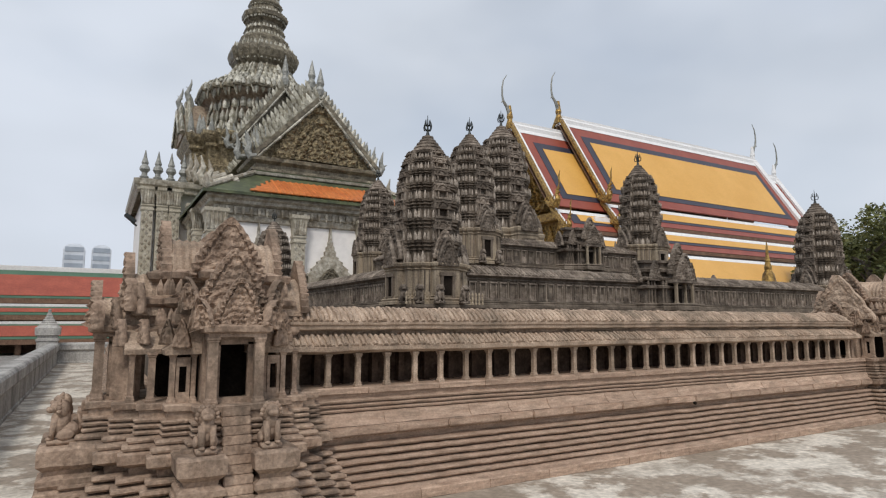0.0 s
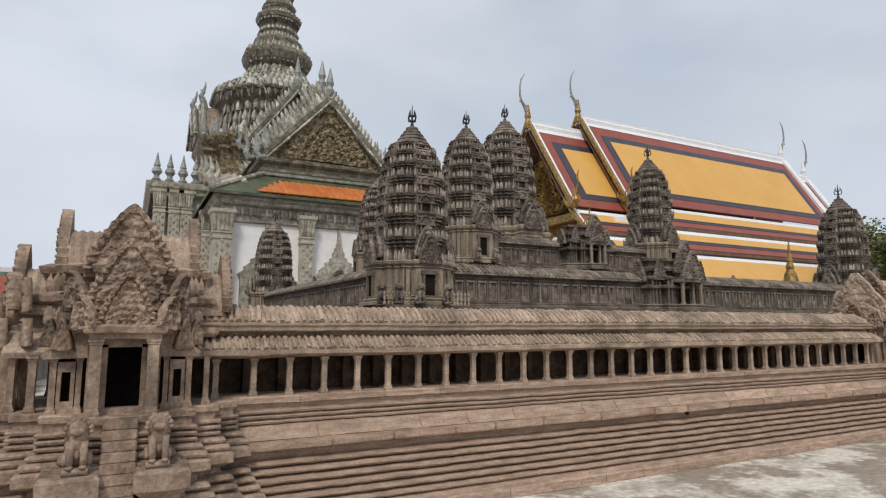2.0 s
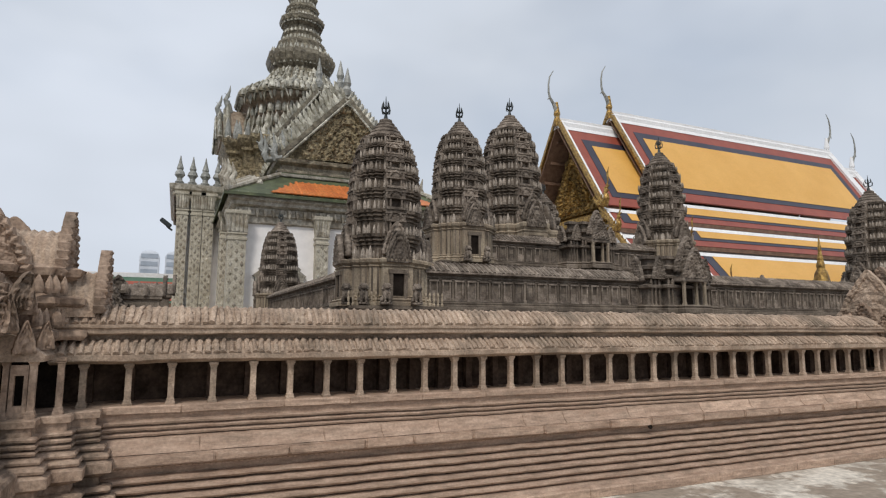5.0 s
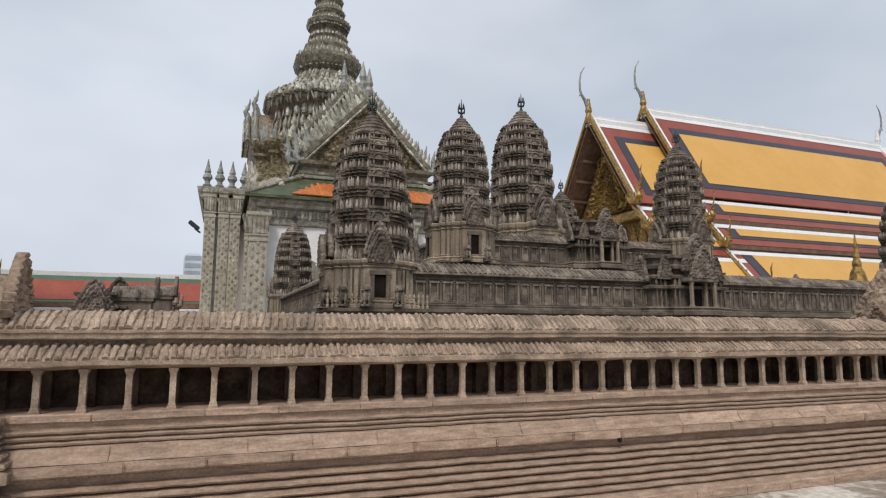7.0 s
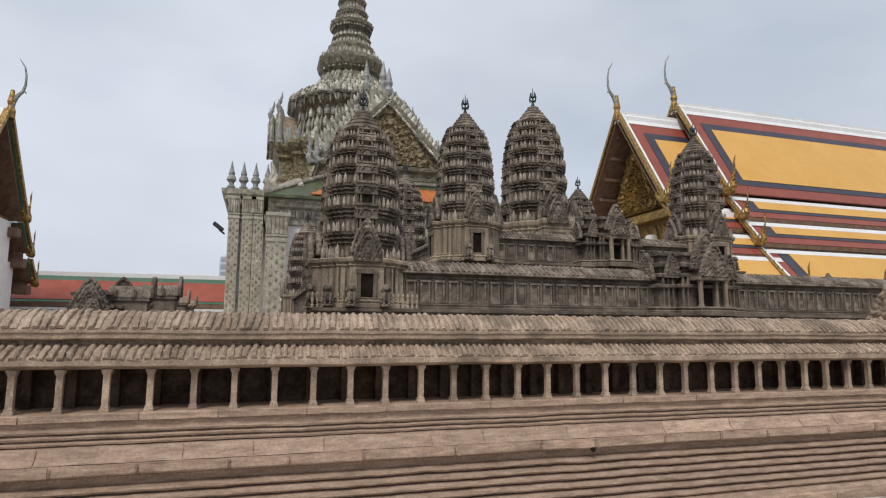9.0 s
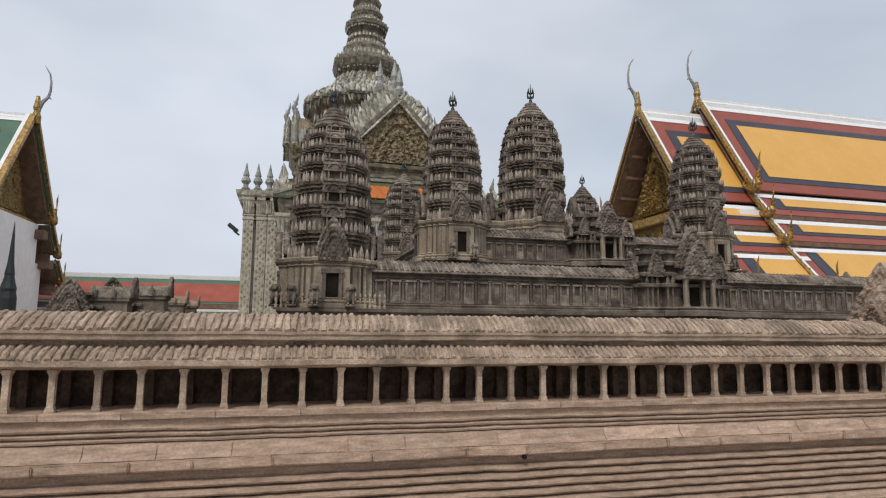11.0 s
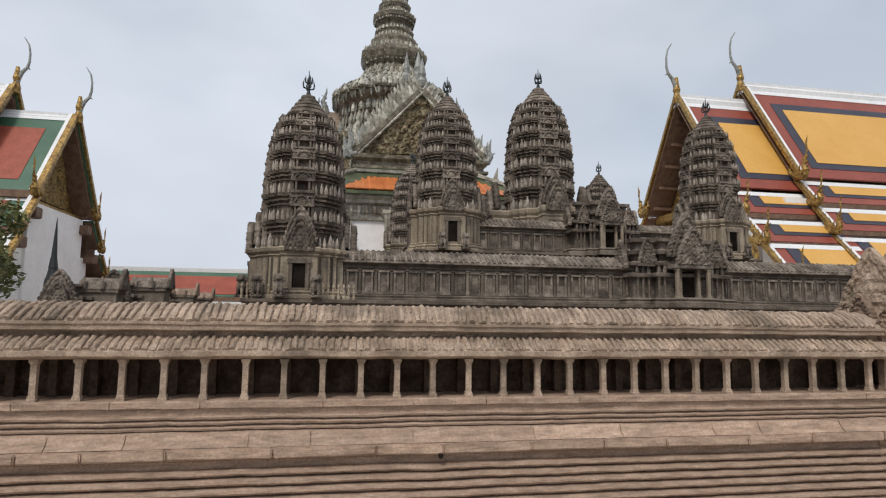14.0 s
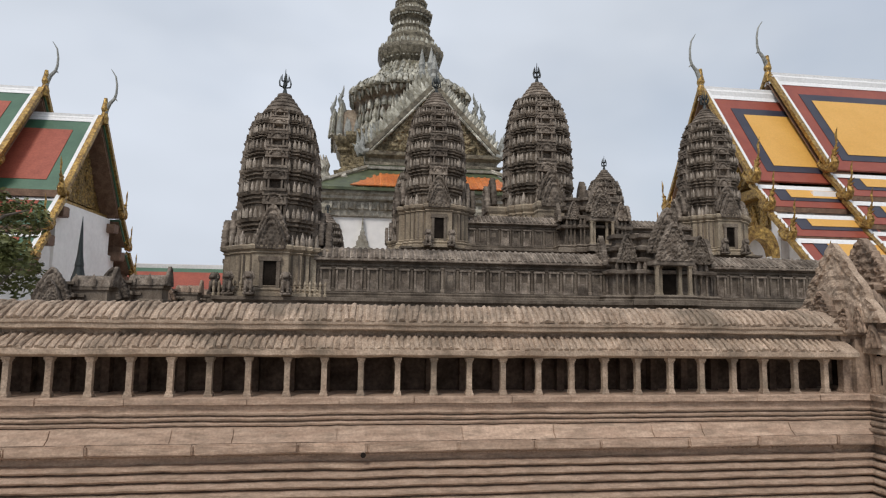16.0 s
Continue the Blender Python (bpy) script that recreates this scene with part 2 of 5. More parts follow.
def sweep(bm, poly, prof, top=True):
    """Mouldings (outward, height) carried round a plan."""
    rings(bm, [[(q.x, q.y, z) for q in offset(poly, d)] for d, z in prof], top)


def scaled(bm, poly, prof, cx=0.0, cy=0.0, top=True):
    """A plan scaled about a centre up a profile of (scale, height)."""
    rings(bm, [[(cx + x * s, cy + y * s, z) for x, y in poly] for s, z in prof], top)


def lathe(bm, prof, n=16, cx=0.0, cy=0.0):
    rings(bm, [[(cx + r * math.cos(2 * math.pi * i / n), cy + r * math.sin(2 * math.pi * i / n), z) for i in range(n)] for r, z in prof], True, True)


def rect(x0, x1, y0, y1):
    return [(x0, y0), (x1, y0), (x1, y1), (x0, y1)]


def cross(cx, cy, steps):
    """A stepped cross from half sizes, widest in x first."""
    q = []
    for i, (hx, hy) in enumerate(steps):
        if i:
            q.append((hx, steps[i - 1][1]))
        q.append((hx, hy))
    one = q
    two = [(-x, y) for x, y in reversed(q)]
    three = [(-x, -y) for x, y in q]
    four = [(x, -y) for x, y in reversed(q)]
    return [(cx + x, cy + y) for x, y in one + two + three + four]


def prism(bm, outline, y0, y1):
    """An outline in x and z, drawn out from y0 to y1."""
    a = [bm.verts.new((x, y0, z)) for x, z in outline]
    b = [bm.verts.new((x, y1, z)) for x, z in outline]
    n = len(a)
    bm.faces.new(a)
    bm.faces.new(b[::-1])
    for i in range(n):
        bm.faces.new((a[i], b[i], b[(i + 1) % n], a[(i + 1) % n]))


def tube(bm, pts, radii, n=6):
    """A round tapering rod through points."""
    loops = []
    for i, p in enumerate(pts):
        p = Vector(p)
        d = (Vector(pts[min(i + 1, len(pts) - 1)]) - Vector(pts[max(i - 1, 0)])).normalized()
        u = d.cross(Vector((0.31, 0.94, 0.12))).normalized()
        w = d.cross(u)
        loops.append([p + (u * math.cos(2 * math.pi * k / n) + w * math.sin(2 * math.pi * k / n)) * radii[i] for k in range(n)])
    rings(bm, loops, True, True)


def dense(poly, step):
    """A plan with more points along its edges."""
    out = []
    for i, a in enumerate(poly):
        a, b = Vector(a), Vector(poly[(i + 1) % len(poly)])
        n = max(1, int((b - a).length / step))
        out += [a.lerp(b, k / n) for k in range(n)]
    return out


def roughen(bm, amp, freq):
    """Uneven, worn edges."""
    for v in bm.verts:
        v.co += noise.noise_vector(v.co * freq) * amp + noise.noise_vector(v.co * freq * 0.21 + Vector((5, 3, 1))) * amp


def rotz(deg, x=0.0, y=0.0, z=0.0):
    return pose(x, y, z, 0, 0, deg)
# ---- ground ----
bm = bmesh.new()
box(bm, -900, 900, -900, 900, -1.2, -0.9)
tagged(part("ground", bm, M_GROUND), "grey paved ground around the temple terrace", "ground", kind="structure")
bm = bmesh.new()
box(bm, -1.35, 40, -8, 60, -0.9, 0.0)
tagged(part("floor", bm, M_FLOOR), "worn pale stone terrace floor with dark stains", "floor", kind="structure")

# ---- outer gallery of the model temple ----
CX, CY = 11.6, 16.2
BASE = [(0.40, 0.0), (0.40, 0.085), (0.33, 0.095), (0.31, 0.12)]
for k in range(6):
    z, d = 0.125 + 0.064 * k, 0.285 - 0.032 * k
    BASE += [(d - 0.07, z), (d - 0.005, z + 0.008), (d + 0.01, z + 0.024), (d + 0.006, z + 0.042), (d - 0.02, z + 0.05), (d - 0.08, z + 0.054)]
BASE += [(0.05, 0.515), (0.045, 0.55), (0.12, 0.583), (0.132, 0.588), (0.135, 0.655), (0.12, 0.665), (0.075, 0.70), (0.045, 0.765), (0.03, 0.775)]
for k in range(3):
    z = 0.782 + 0.043 * k
    BASE += [(0.0, z), (0.036, z + 0.005), (0.042, z + 0.02), (0.036, z + 0.029), (0.0, z + 0.034)]
BASE += [(0.0, 0.915), (0.0, 0.955), (0.022, 0.96), (0.026, 1.002), (0.016, 1.01)]

PBASE = [q for q in BASE if not 0.66 < q[1] < 0.78]
k = next(i for i, q in enumerate(PBASE) if q[1] > 0.66)
PBASE[k:k] = [(0.10, 0.668), (0.085, 0.675), (0.105, 0.682), (0.112, 0.70), (0.105, 0.716), (0.07, 0.722), (0.055, 0.73), (0.075, 0.737), (0.08, 0.752), (0.07, 0.766), (0.03, 0.772)]

GX0, GX1 = 1.62, 11.45
gallery = thing("temple_gallery", "long beige stone gallery with square pillars and ribbed roof", "gallery")
bm = bmesh.new()
sweep(bm, dense(rect(GX0 - 0.5, GX1 + 0.6, 5.55, 6.6), 0.08), BASE)
roughen(bm, 0.0055, 9.0)
part("base", bm, M_STONE, gallery, "stepped stone base with horizontal mouldings")
# The rear wall's dark colour paints the shade inside the bays.
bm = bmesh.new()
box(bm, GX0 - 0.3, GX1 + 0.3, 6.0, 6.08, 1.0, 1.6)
part("rear_wall", bm, M_BAYSHADE, gallery, "rear wall painted dark for the gallery shade")


def pillar(w, z0, z1):
    bm = bmesh.new()
    h = w / 2
    sq = rect(-h, h, -h, h)
    sweep(bm, sq, [(0.012, z0), (0.012, z0 + 0.022), (0.007, z0 + 0.026), (0.005, z0 + 0.045), (0, z0 + 0.05), (0, z1 - 0.042), (0.005, z1 - 0.038), (0.005, z1 - 0.028), (0.012, z1 - 0.02), (0.012, z1)])
    return bm


first = part("pillar", pillar(0.046, 1.008, 1.335), M_ROOFSTONE, gallery)
first.location = (1.645, 5.60, 0)
for k in range(31):
    again(first, pose(1.947 + 0.3105 * k + random.uniform(-0.006, 0.006), 5.60, 0, 0, 0, random.uniform(-2, 2)))
# Inner piers share the colour that is darkened for shade.
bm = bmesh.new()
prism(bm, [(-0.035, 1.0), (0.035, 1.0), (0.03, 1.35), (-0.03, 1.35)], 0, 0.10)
inner = part("inner_pier", bm, M_BAYSHADE, gallery)
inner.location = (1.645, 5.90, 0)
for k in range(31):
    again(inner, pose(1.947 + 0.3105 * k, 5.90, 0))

# ledge stones, parted by open joints, and the small carved band below them
x = GX0 + 0.15
while x < GX1 + 0.1:
    w = random.uniform(0.35, 0.85)
    bm = boxed(x + 0.006, x + w - 0.006, 5.388 + random.uniform(-0.004, 0.006), 5.56, 0.584, 0.664 + random.uniform(-0.004, 0.003), 0.012)
    roughen(bm, 0.009, 11.0)
    part("ledge_stone", bm, M_STONE, gallery)
    x += w
for prof, lo, hi, name in (([(5.421, 0.669), (5.467, 0.706), (5.497, 0.768), (5.53, 0.768), (5.53, 0.669)], 0.45, 1.1, "band_stone"), ([(5.142, 0.004), (5.142, 0.082), (5.152, 0.092), (5.22, 0.092), (5.22, 0.004)], 0.5, 1.2, "plinth_stone"), ([(5.518, 0.957), (5.518, 1.004), (5.53, 1.0125), (5.58, 1.0125), (5.58, 0.957)], 0.5, 1.2, "sill_stone")):
    x = GX0 + 0.2
    while x < GX1 - 0.1:
        w = random.uniform(lo, hi)
        bm = bmesh.new()
        n = max(2, int(w / 0.12))
        rings(bm, [[(x + 0.005 + (w - 0.01) * k / n, y, z) for y, z in prof] for k in range(n + 1)], True, True)
        roughen(bm, 0.005, 8.0)
        part(name, bm, M_STONE, gallery)
        x += w
bm = bmesh.new()
for k in range(230):
    x = GX0 + 0.1 + 0.043 * k
    box(bm, x, x + 0.028, 5.488, 5.52, 0.548, 0.572)
tagged(part("dentil_band", bm, M_STONE, gallery), kind="stuff")
LOWER = [(5.505, 1.352), (5.495, 1.36), (5.495, 1.40), (5.51, 1.412), (5.56, 1.45), (5.64, 1.495), (5.70, 1.515), (5.70, 1.555), (5.93, 1.555), (5.93, 1.33), (5.60, 1.33)]
UPPER = [(5.62, 1.556), (5.60, 1.566), (5.60, 1.60), (5.585, 1.61), (5.585, 1.63), (5.60, 1.637), (5.66, 1.69), (5.73, 1.735), (5.80, 1.765), (5.87, 1.78), (5.94, 1.765), (6.01, 1.735), (6.08, 1.68), (6.12, 1.63), (6.12, 1.556)]


def along_x(prof, x0, x1):
    bm = bmesh.new()
    n = int((x1 - x0) / 0.12)
    rings(bm, [[(x0 + (x1 - x0) * k / n, y, z) for y, z in prof] for k in range(n + 1)], True, True)
    roughen(bm, 0.008, 5.0)
    return bm


part("lower_roof", along_x(LOWER, GX0 - 0.2, GX1 + 0.1), M_ROOFSTONE, gallery)
part("upper_roof", along_x(UPPER, GX0 - 0.2, GX1 + 0.1), M_ROOFSTONE, gallery)


def roof_rib(prof, w, h, worn=0.0):
    """One row of overlapping round tiles that lies on a slope given in y and z."""
    bm = bmesh.new()
    loops = []
    y0, z0 = prof[len(prof) // 2]
    fine = []
    for (ya, za), (yb, zb) in zip(prof, prof[1:]):
        fine += [(ya - y0, za - z0, 1.0), ((ya + yb) / 2 - y0, (za + zb) / 2 - z0, 0.82)]
    fine.append((prof[-1][0] - y0, prof[-1][1] - z0, 0.8))
    for y, z, s in fine:
        a, b = w * s, h * s
        loops.append([(-a / 2, y, z - 0.004), (-a * 0.36, y - b * 0.5, z + b * 0.6), (0, y - b * 0.7, z + b), (a * 0.36, y - b * 0.5, z + b * 0.6), (a / 2, y, z - 0.004)])
    rings(bm, loops, True, True)
    if worn:
        off = Vector((random.uniform(0, 50), 0, 0))
        for v in bm.verts:
            v.co += noise.noise_vector(v.co * 28 + off) * worn
    return bm


def rib_row(prof, pitch, x0, x1, parent, name):
    kinds = [part(name, roof_rib(prof, pitch * random.uniform(0.72, 0.9), pitch * random.uniform(0.28, 0.42), 0.011), M_ROOFSTONE, parent) for _ in range(7)]
    y0, z0 = prof[len(prof) // 2]
    for k, o in enumerate(kinds):
        o.location = (x0 + pitch * k, y0, z0)
    for k in range(7, int((x1 - x0) / pitch)):
        again(kinds[random.randrange(7)], pose(x0 + pitch * k, y0 + random.uniform(-0.004, 0.004), z0 + random.uniform(-0.006, 0.004), random.uniform(-2, 2), random.uniform(-3, 3), random.uniform(-9, 3)))


rib_row([(5.50, 1.41), (5.555, 1.452), (5.635, 1.497), (5.69, 1.515)], 0.060, 1.5, 11.45, gallery, "roof_tile")
rib_row([(5.59, 1.64), (5.655, 1.692), (5.725, 1.737), (5.795, 1.767), (5.86, 1.78)], 0.062, 1.5, 11.45, gallery, "ridge_tile")
# ---- carved pieces ----
def flame(w, h, d, seed=0, nu=22, nv=18, lobes=4.0, bulge=1.35, bands=0.30, rough=1.0, teeth=6):
    """A flame-shaped carved pediment that faces -y, its foot centred on the origin: frame, tendrils, leaf teeth."""
    bm = bmesh.new()

    def half(v):
        edge = 0.94 + 0.08 * abs(math.sin(lobes * math.pi * v + 0.5)) if not teeth else 0.91 + 0.13 * ((v * teeth + 0.001) % 1.0) ** 1.3
        return w / 2 * ((1 - v ** bulge) ** (1.08 / bulge) * edge * 0.96 + 0.03)

    loops = []
    for j in range(nv + 1):
        v = j / nv
        wv = half(v)
        lp = []
        for i in range(nu + 1):
            u = -1 + 2 * i / nu
            e = min((1 - abs(u)) * wv / (w / 2), (1 - v) * 1.2)
            q, t = abs(u) * wv / w, v * h / w
            ang, rad = math.atan2(t - 0.06, q + 0.02), math.hypot(q, t - 0.06)
            if e < 0.17:
                r = 0.68 + 0.12 * math.cos((ang * 3 + t * 2) * 9.0)
            elif e < 0.24:
                r = 0.36
            else:
                r = 0.45 + 0.17 * math.sin(ang * 7 + rad * 16 + seed) * math.cos(rad * 34 - ang * 2) + bands * 0.35 * math.cos(e * 22)
            r += 0.30 * math.exp(-((q / 0.07) ** 2 + ((t - 0.30 * h / w) / 0.16) ** 2))
            r += rough * (0.20 * noise.noise((u * wv / w * 15 + seed, t * 15 + seed * 1.7, seed)) + 0.24 * noise.noise((u * wv / w * 34, t * 34 + seed, seed + 3.0)))
            if abs(u) > 0.99:
                r = 0.3
            lp.append((u * wv, -d * max(0.05, r), v * h))
        lp += [(wv, d * 0.35, v * h), (-wv, d * 0.35, v * h)]
        loops.append(lp)
    rings(bm, loops, True, True)
    return bm


def leaf(w, h, d):
    """A small pointed antefix."""
    bm = bmesh.new()
    rings(bm, [[(x * w / 2 * s, y * d / 2 * s, z * h) for x, y in ((1, -0.5), (0.4, -1), (-0.4, -1), (-1, -0.5), (-0.7, 1), (0.7, 1))] for s, z in ((0.8, 0), (1, 0.25), (0.78, 0.6), (0.12, 1))])
    return bm


def trident(h):
    bm = bmesh.new()
    tube(bm, [(0, 0, 0), (0, 0, h * 0.12), (0, 0, h * 0.3), (0, 0, h * 0.55), (0, 0, h)], [h * 0.15, h * 0.09, h * 0.045, h * 0.035, h * 0.01], 8)
    for z, r, k in ((0.32, 0.20, 0.36), (0.52, 0.13, 0.28)):
        for a in range(4):
            c, s = math.cos(a * math.pi / 2 + 0.4), math.sin(a * math.pi / 2 + 0.4)
            tube(bm, [(0, 0, h * z), (c * h * r * 0.9, s * h * r * 0.9, h * (z + 0.05)), (c * h * r, s * h * r, h * (z + 0.18)), (c * h * r * 0.85, s * h * r * 0.85, h * (z + k))], [h * 0.025, h * 0.03, h * 0.03, h * 0.006], 6)
    return bm


def place(src, parent, m):
    """A piece on an existing mesh, under a parent."""
    o = new(src.name.split(".")[0], src.data)
    o.parent, o.matrix_basis = parent, m
    return o


def sized(m, x, y=None, z=None):
    return m @ Matrix.Diagonal((x, x if y is None else y, x if z is None else z, 1))


PLAN = cross(0, 0, [(1.0, 0.36), (0.88, 0.60), (0.74, 0.74), (0.60, 0.88), (0.36, 1.0)])
BUD = [(0.0, 1.0), (0.25, 1.0), (0.39, 0.985), (0.53, 0.94), (0.63, 0.88), (0.74, 0.77), (0.81, 0.65), (0.88, 0.47), (0.95, 0.26), (1.0, 0.10)]
TIERS = [0.0, 0.165, 0.325, 0.465, 0.59, 0.695, 0.785, 0.855]


def bud(h):
    return float(np.interp(h, [p[0] for p in BUD], [p[1] for p in BUD]))


def false_window(r, h):
    """A carved bay that faces -y: two posts, a sill, a lintel and an arched pediment, in one relief."""
    bm = bmesh.new()
    xs = [-0.30, -0.285, -0.275, -0.215, -0.205, -0.19, -0.18, -0.135, -0.125, -0.06, 0.0]
    xs = xs + [-x for x in xs[-2::-1]]
    zs = [-0.04, -0.03, 0.08, 0.10, 0.28, 0.45, 0.47, 0.54, 0.56, 0.62, 0.68, 0.74, 0.79, 0.81, 0.84, 0.88, 0.92, 0.97]

    def relief(x, z):
        a = abs(x)
        d = 0.0
        if a < 0.28 and (z < 0.09 or 0.46 < z < 0.55):
            d = 0.12
        elif z < 0.5:
            d = 0.10 if 0.13 < a < 0.19 else 0.06 if 0.21 < a < 0.28 else -0.05
        else:
            e = math.hypot(a / 0.21, (z - 0.55) / 0.38)
            d = 0.125 if e < 0.5 else 0.07 if e < 0.72 else 0.11 if e < 1.0 else 0.075 if z > 0.80 else 0.06 if 0.21 < a < 0.28 else 0.0
        return d + 0.012 * noise.noise((x * 30, z * 30, 1.0))

    loops = []
    for z in zs:
        lp = [(x * r, -r * relief(x, z), z * h) for x in xs]
        loops.append(lp + [(0.30 * r, 0.07 * r, z * h), (-0.30 * r, 0.07 * r, z * h)])
    rings(bm, loops, True, True)
    return bm


def khmer_tower(label, r, z0, zc, zt, zf, at, group, porch=1.0, door=True):
    """A lotus-bud tower: foot at z0, cornice at zc, bud top at zt, finial top at zf. Heights are in the world."""
    t = thing("lotus_tower", label, "temple tower", group, at=(at[0], at[1], 0))
    hh = zt - zc
    # foot and lower body
    bm = bmesh.new()
    plan = cross(0, 0, [(r * porch * 1.22, r * 0.42), (r * 1.02, r * 0.70), (r * 0.86, r * 0.86), (r * 0.70, r * 1.02), (r * 0.42, r * porch * 1.22)])
    b = zc - z0
    sweep(bm, plan, [(0.09, z0 - 0.03), (0.09, z0 + 0.03 * b), (0.05, z0 + 0.05 * b), (0.065, z0 + 0.09 * b), (0.02, z0 + 0.13 * b), (0.03, z0 + 0.16 * b), (0, z0 + 0.18 * b), (0, z0 + 0.80 * b), (0.025, z0 + 0.83 * b), (0.01, z0 + 0.86 * b), (0.05, z0 + 0.91 * b), (0.06, z0 + 0.97 * b), (0.02, zc)])
    part("body", bm, M_PALE, t, "pale weathered lower storey with pilasters")
    strip = part("pilaster", boxed(-0.02 * r, 0.02 * r, -0.014, 0, z0 + 0.18 * b, z0 + 0.8 * b), M_DARKWALL, t)
    strip.location = (r * 0.48, -r * 1.02, 0)
    for a in range(4):
        for k, yk in ((-0.48, 1.02), (-0.64, 1.02), (0.64, 1.02), (-0.76, 0.86), (0.76, 0.86)):
            place(strip, t, rotz(90 * a) @ pose(r * k, -r * yk, 0))
    # doors and porch pediments
    yp = -r * porch * 1.22
    ped = None
    for a in range(4):
        m = rotz(90 * a)
        if door:
            # A flat dark panel on the wall paints the shade of an open door.
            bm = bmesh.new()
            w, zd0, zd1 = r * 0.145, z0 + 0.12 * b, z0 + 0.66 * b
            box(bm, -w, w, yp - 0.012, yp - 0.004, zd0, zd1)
            d = part("doorway", bm, M_HOLESHADE, t, "doorway opening, its shade painted as a dark panel")
            d.matrix_basis = m
            bm = bmesh.new()
            for sx in (-1, 1):
                box(bm, sx * w * 1.05, sx * (w + r * 0.09), yp - 0.04, yp - 0.003, zd0 - 0.02, zd1)
            box(bm, -w - r * 0.12, w + r * 0.12, yp - 0.05, yp - 0.003, zd1, zd1 + 0.09 * b)
            f = part("door_frame", bm, M_DARKWALL, t)
            f.matrix_basis = m
        if ped is None:
            ped = part("pediment", flame(r * 0.76, r * 0.84, r * 0.14, seed=2.0, nu=30, nv=26, bands=0.30, bulge=1.5, rough=0.5, teeth=6), M_DARK, t, smooth=True)
            ped.matrix_basis = m @ pose(0, yp - 0.02, zc - 0.10 * b)
        else:
            place(ped, t, m @ pose(0, yp - 0.02, zc - 0.10 * b))
        for s, dy, dz in ((0.82, 0.16 * r, 0.22 * r),):
            place(ped, t, sized(m @ pose(0, yp + dy, zc - 0.10 * b + dz), 1.1, 1, 1.05))
    # tiers
    lf = part("antefix", leaf(r * 0.088, r * 0.26, r * 0.07), M_TIP, t)
    lf.matrix_basis = pose(r * 0.3, -r * 0.97, zc)
    for a in range(4):
        for sx in (-1, 1):
            for u, v, k in ((0.70, 1.02, 1.25), (0.86, 0.86, 1.05)):
                place(lf, t, sized(rotz(90 * a) @ pose(sx * u * r, -v * r, zc, 0, 0, sx * 20), k))
    niche = None
    for i, (h0, h1) in enumerate(zip(TIERS, TIERS[1:])):
        s0, s1, za, zb = bud(h0) * r, bud(h1) * r, zc + h0 * hh, zc + h1 * hh
        dz = zb - za
        sm = (s0 + s1) / 2
        bm = bmesh.new()
        scaled(bm, PLAN, [(s0 * 0.86, za - 0.02), (s0 * 0.84, za + dz * 0.04), (sm * 0.83, za + dz * 0.56), (sm * 0.89, za + dz * 0.58), (sm * 0.89, za + dz * 0.63), (sm * 0.84, za + dz * 0.65), (sm * 0.84, za + dz * 0.71), (sm * 0.95, za + dz * 0.73), (sm * 0.95, za + dz * 0.79), (sm * 0.89, za + dz * 0.81), (s1 * 0.90, za + dz * 0.86), (s1 * 0.99, za + dz * 0.88), (s1 * 1.0, za + dz * 0.985), (s1 * 0.80, zb + 0.001)])
        part("tier", bm, M_DARKWALL, t)
        k = (s0 / r) * (0.72 + 0.28 * dz / (hh * 0.17))
        for a in range(4):
            m = rotz(90 * a)
            for u, v in ((0.32, 0.96), (0.45, 0.88), (0.56, 0.87), (0.66, 0.77), (0.76, 0.70)):
                for sx in (-1, 1):
                    place(lf, t, sized(m @ pose(sx * u * s0, -v * s0, za, 3, 0, sx * (0 if u < 0.65 else 45) + random.uniform(-6, 6)), k * random.uniform(0.85, 1.1), k, k * random.uniform(0.82, 1.12)))
            if niche is None:
                niche = part("niche", false_window(r, hh * 0.165), M_DARK, t, "false window with a small arched pediment")
                niche.matrix_basis = m @ pose(0, -0.93 * s0, za)
            else:
                place(niche, t, sized(m @ pose(0, -0.93 * s0, za, -math.degrees(math.atan2(s0 - s1, dz)) * 0.6), s0 / r, 1, dz / (hh * 0.165)))
    # lotus cap
    bm = bmesh.new()
    prof = []
    hs = [0.85, 0.885, 0.915, 0.945, 0.97, 1.0]
    for h0, h1 in zip(hs, hs[1:]):
        a, c = bud(h0) * r, bud(h1) * r
        z, e = zc + h0 * hh, (h1 - h0) * hh
        prof += [(a * 0.93, z), (a * 0.99, z + e * 0.25), (a * 0.93, z + e * 0.7), (c * 1.02, z + e * 0.95)]
    lathe(bm, prof + [(r * 0.03, zt)], 20)
    part("lotus_cap", bm, M_DARK, t, smooth=False)
    f = part("finial", trident(zf - zt + 0.05), M_IRON, t, "dark iron trident finial")
    f.location = (0, 0, zt - 0.05)
    return t


def gable_roof(bm, w, h, l, lip=0.03):
    """A curved ribbed ridge roof along y from 0 to l, its eaves at z 0."""
    n, m = 7, max(2, int(l / 0.03))
    loops = []
    for k in range(m + 1):
        s = 1.0 if k % 2 else 0.955
        lp = [(-w / 2, l * k / m, -lip), (-w / 2, l * k / m, 0.0)]
        lp += [(-w / 2 * 0.96 * s * math.cos(math.pi * i / n), l * k / m, h * s * math.sin(math.pi * i / n) ** 0.8) for i in range(1, n)]
        loops.append(lp + [(w / 2, l * k / m, 0.0), (w / 2, l * k / m, -lip)])
    rings(bm, loops, True, True)


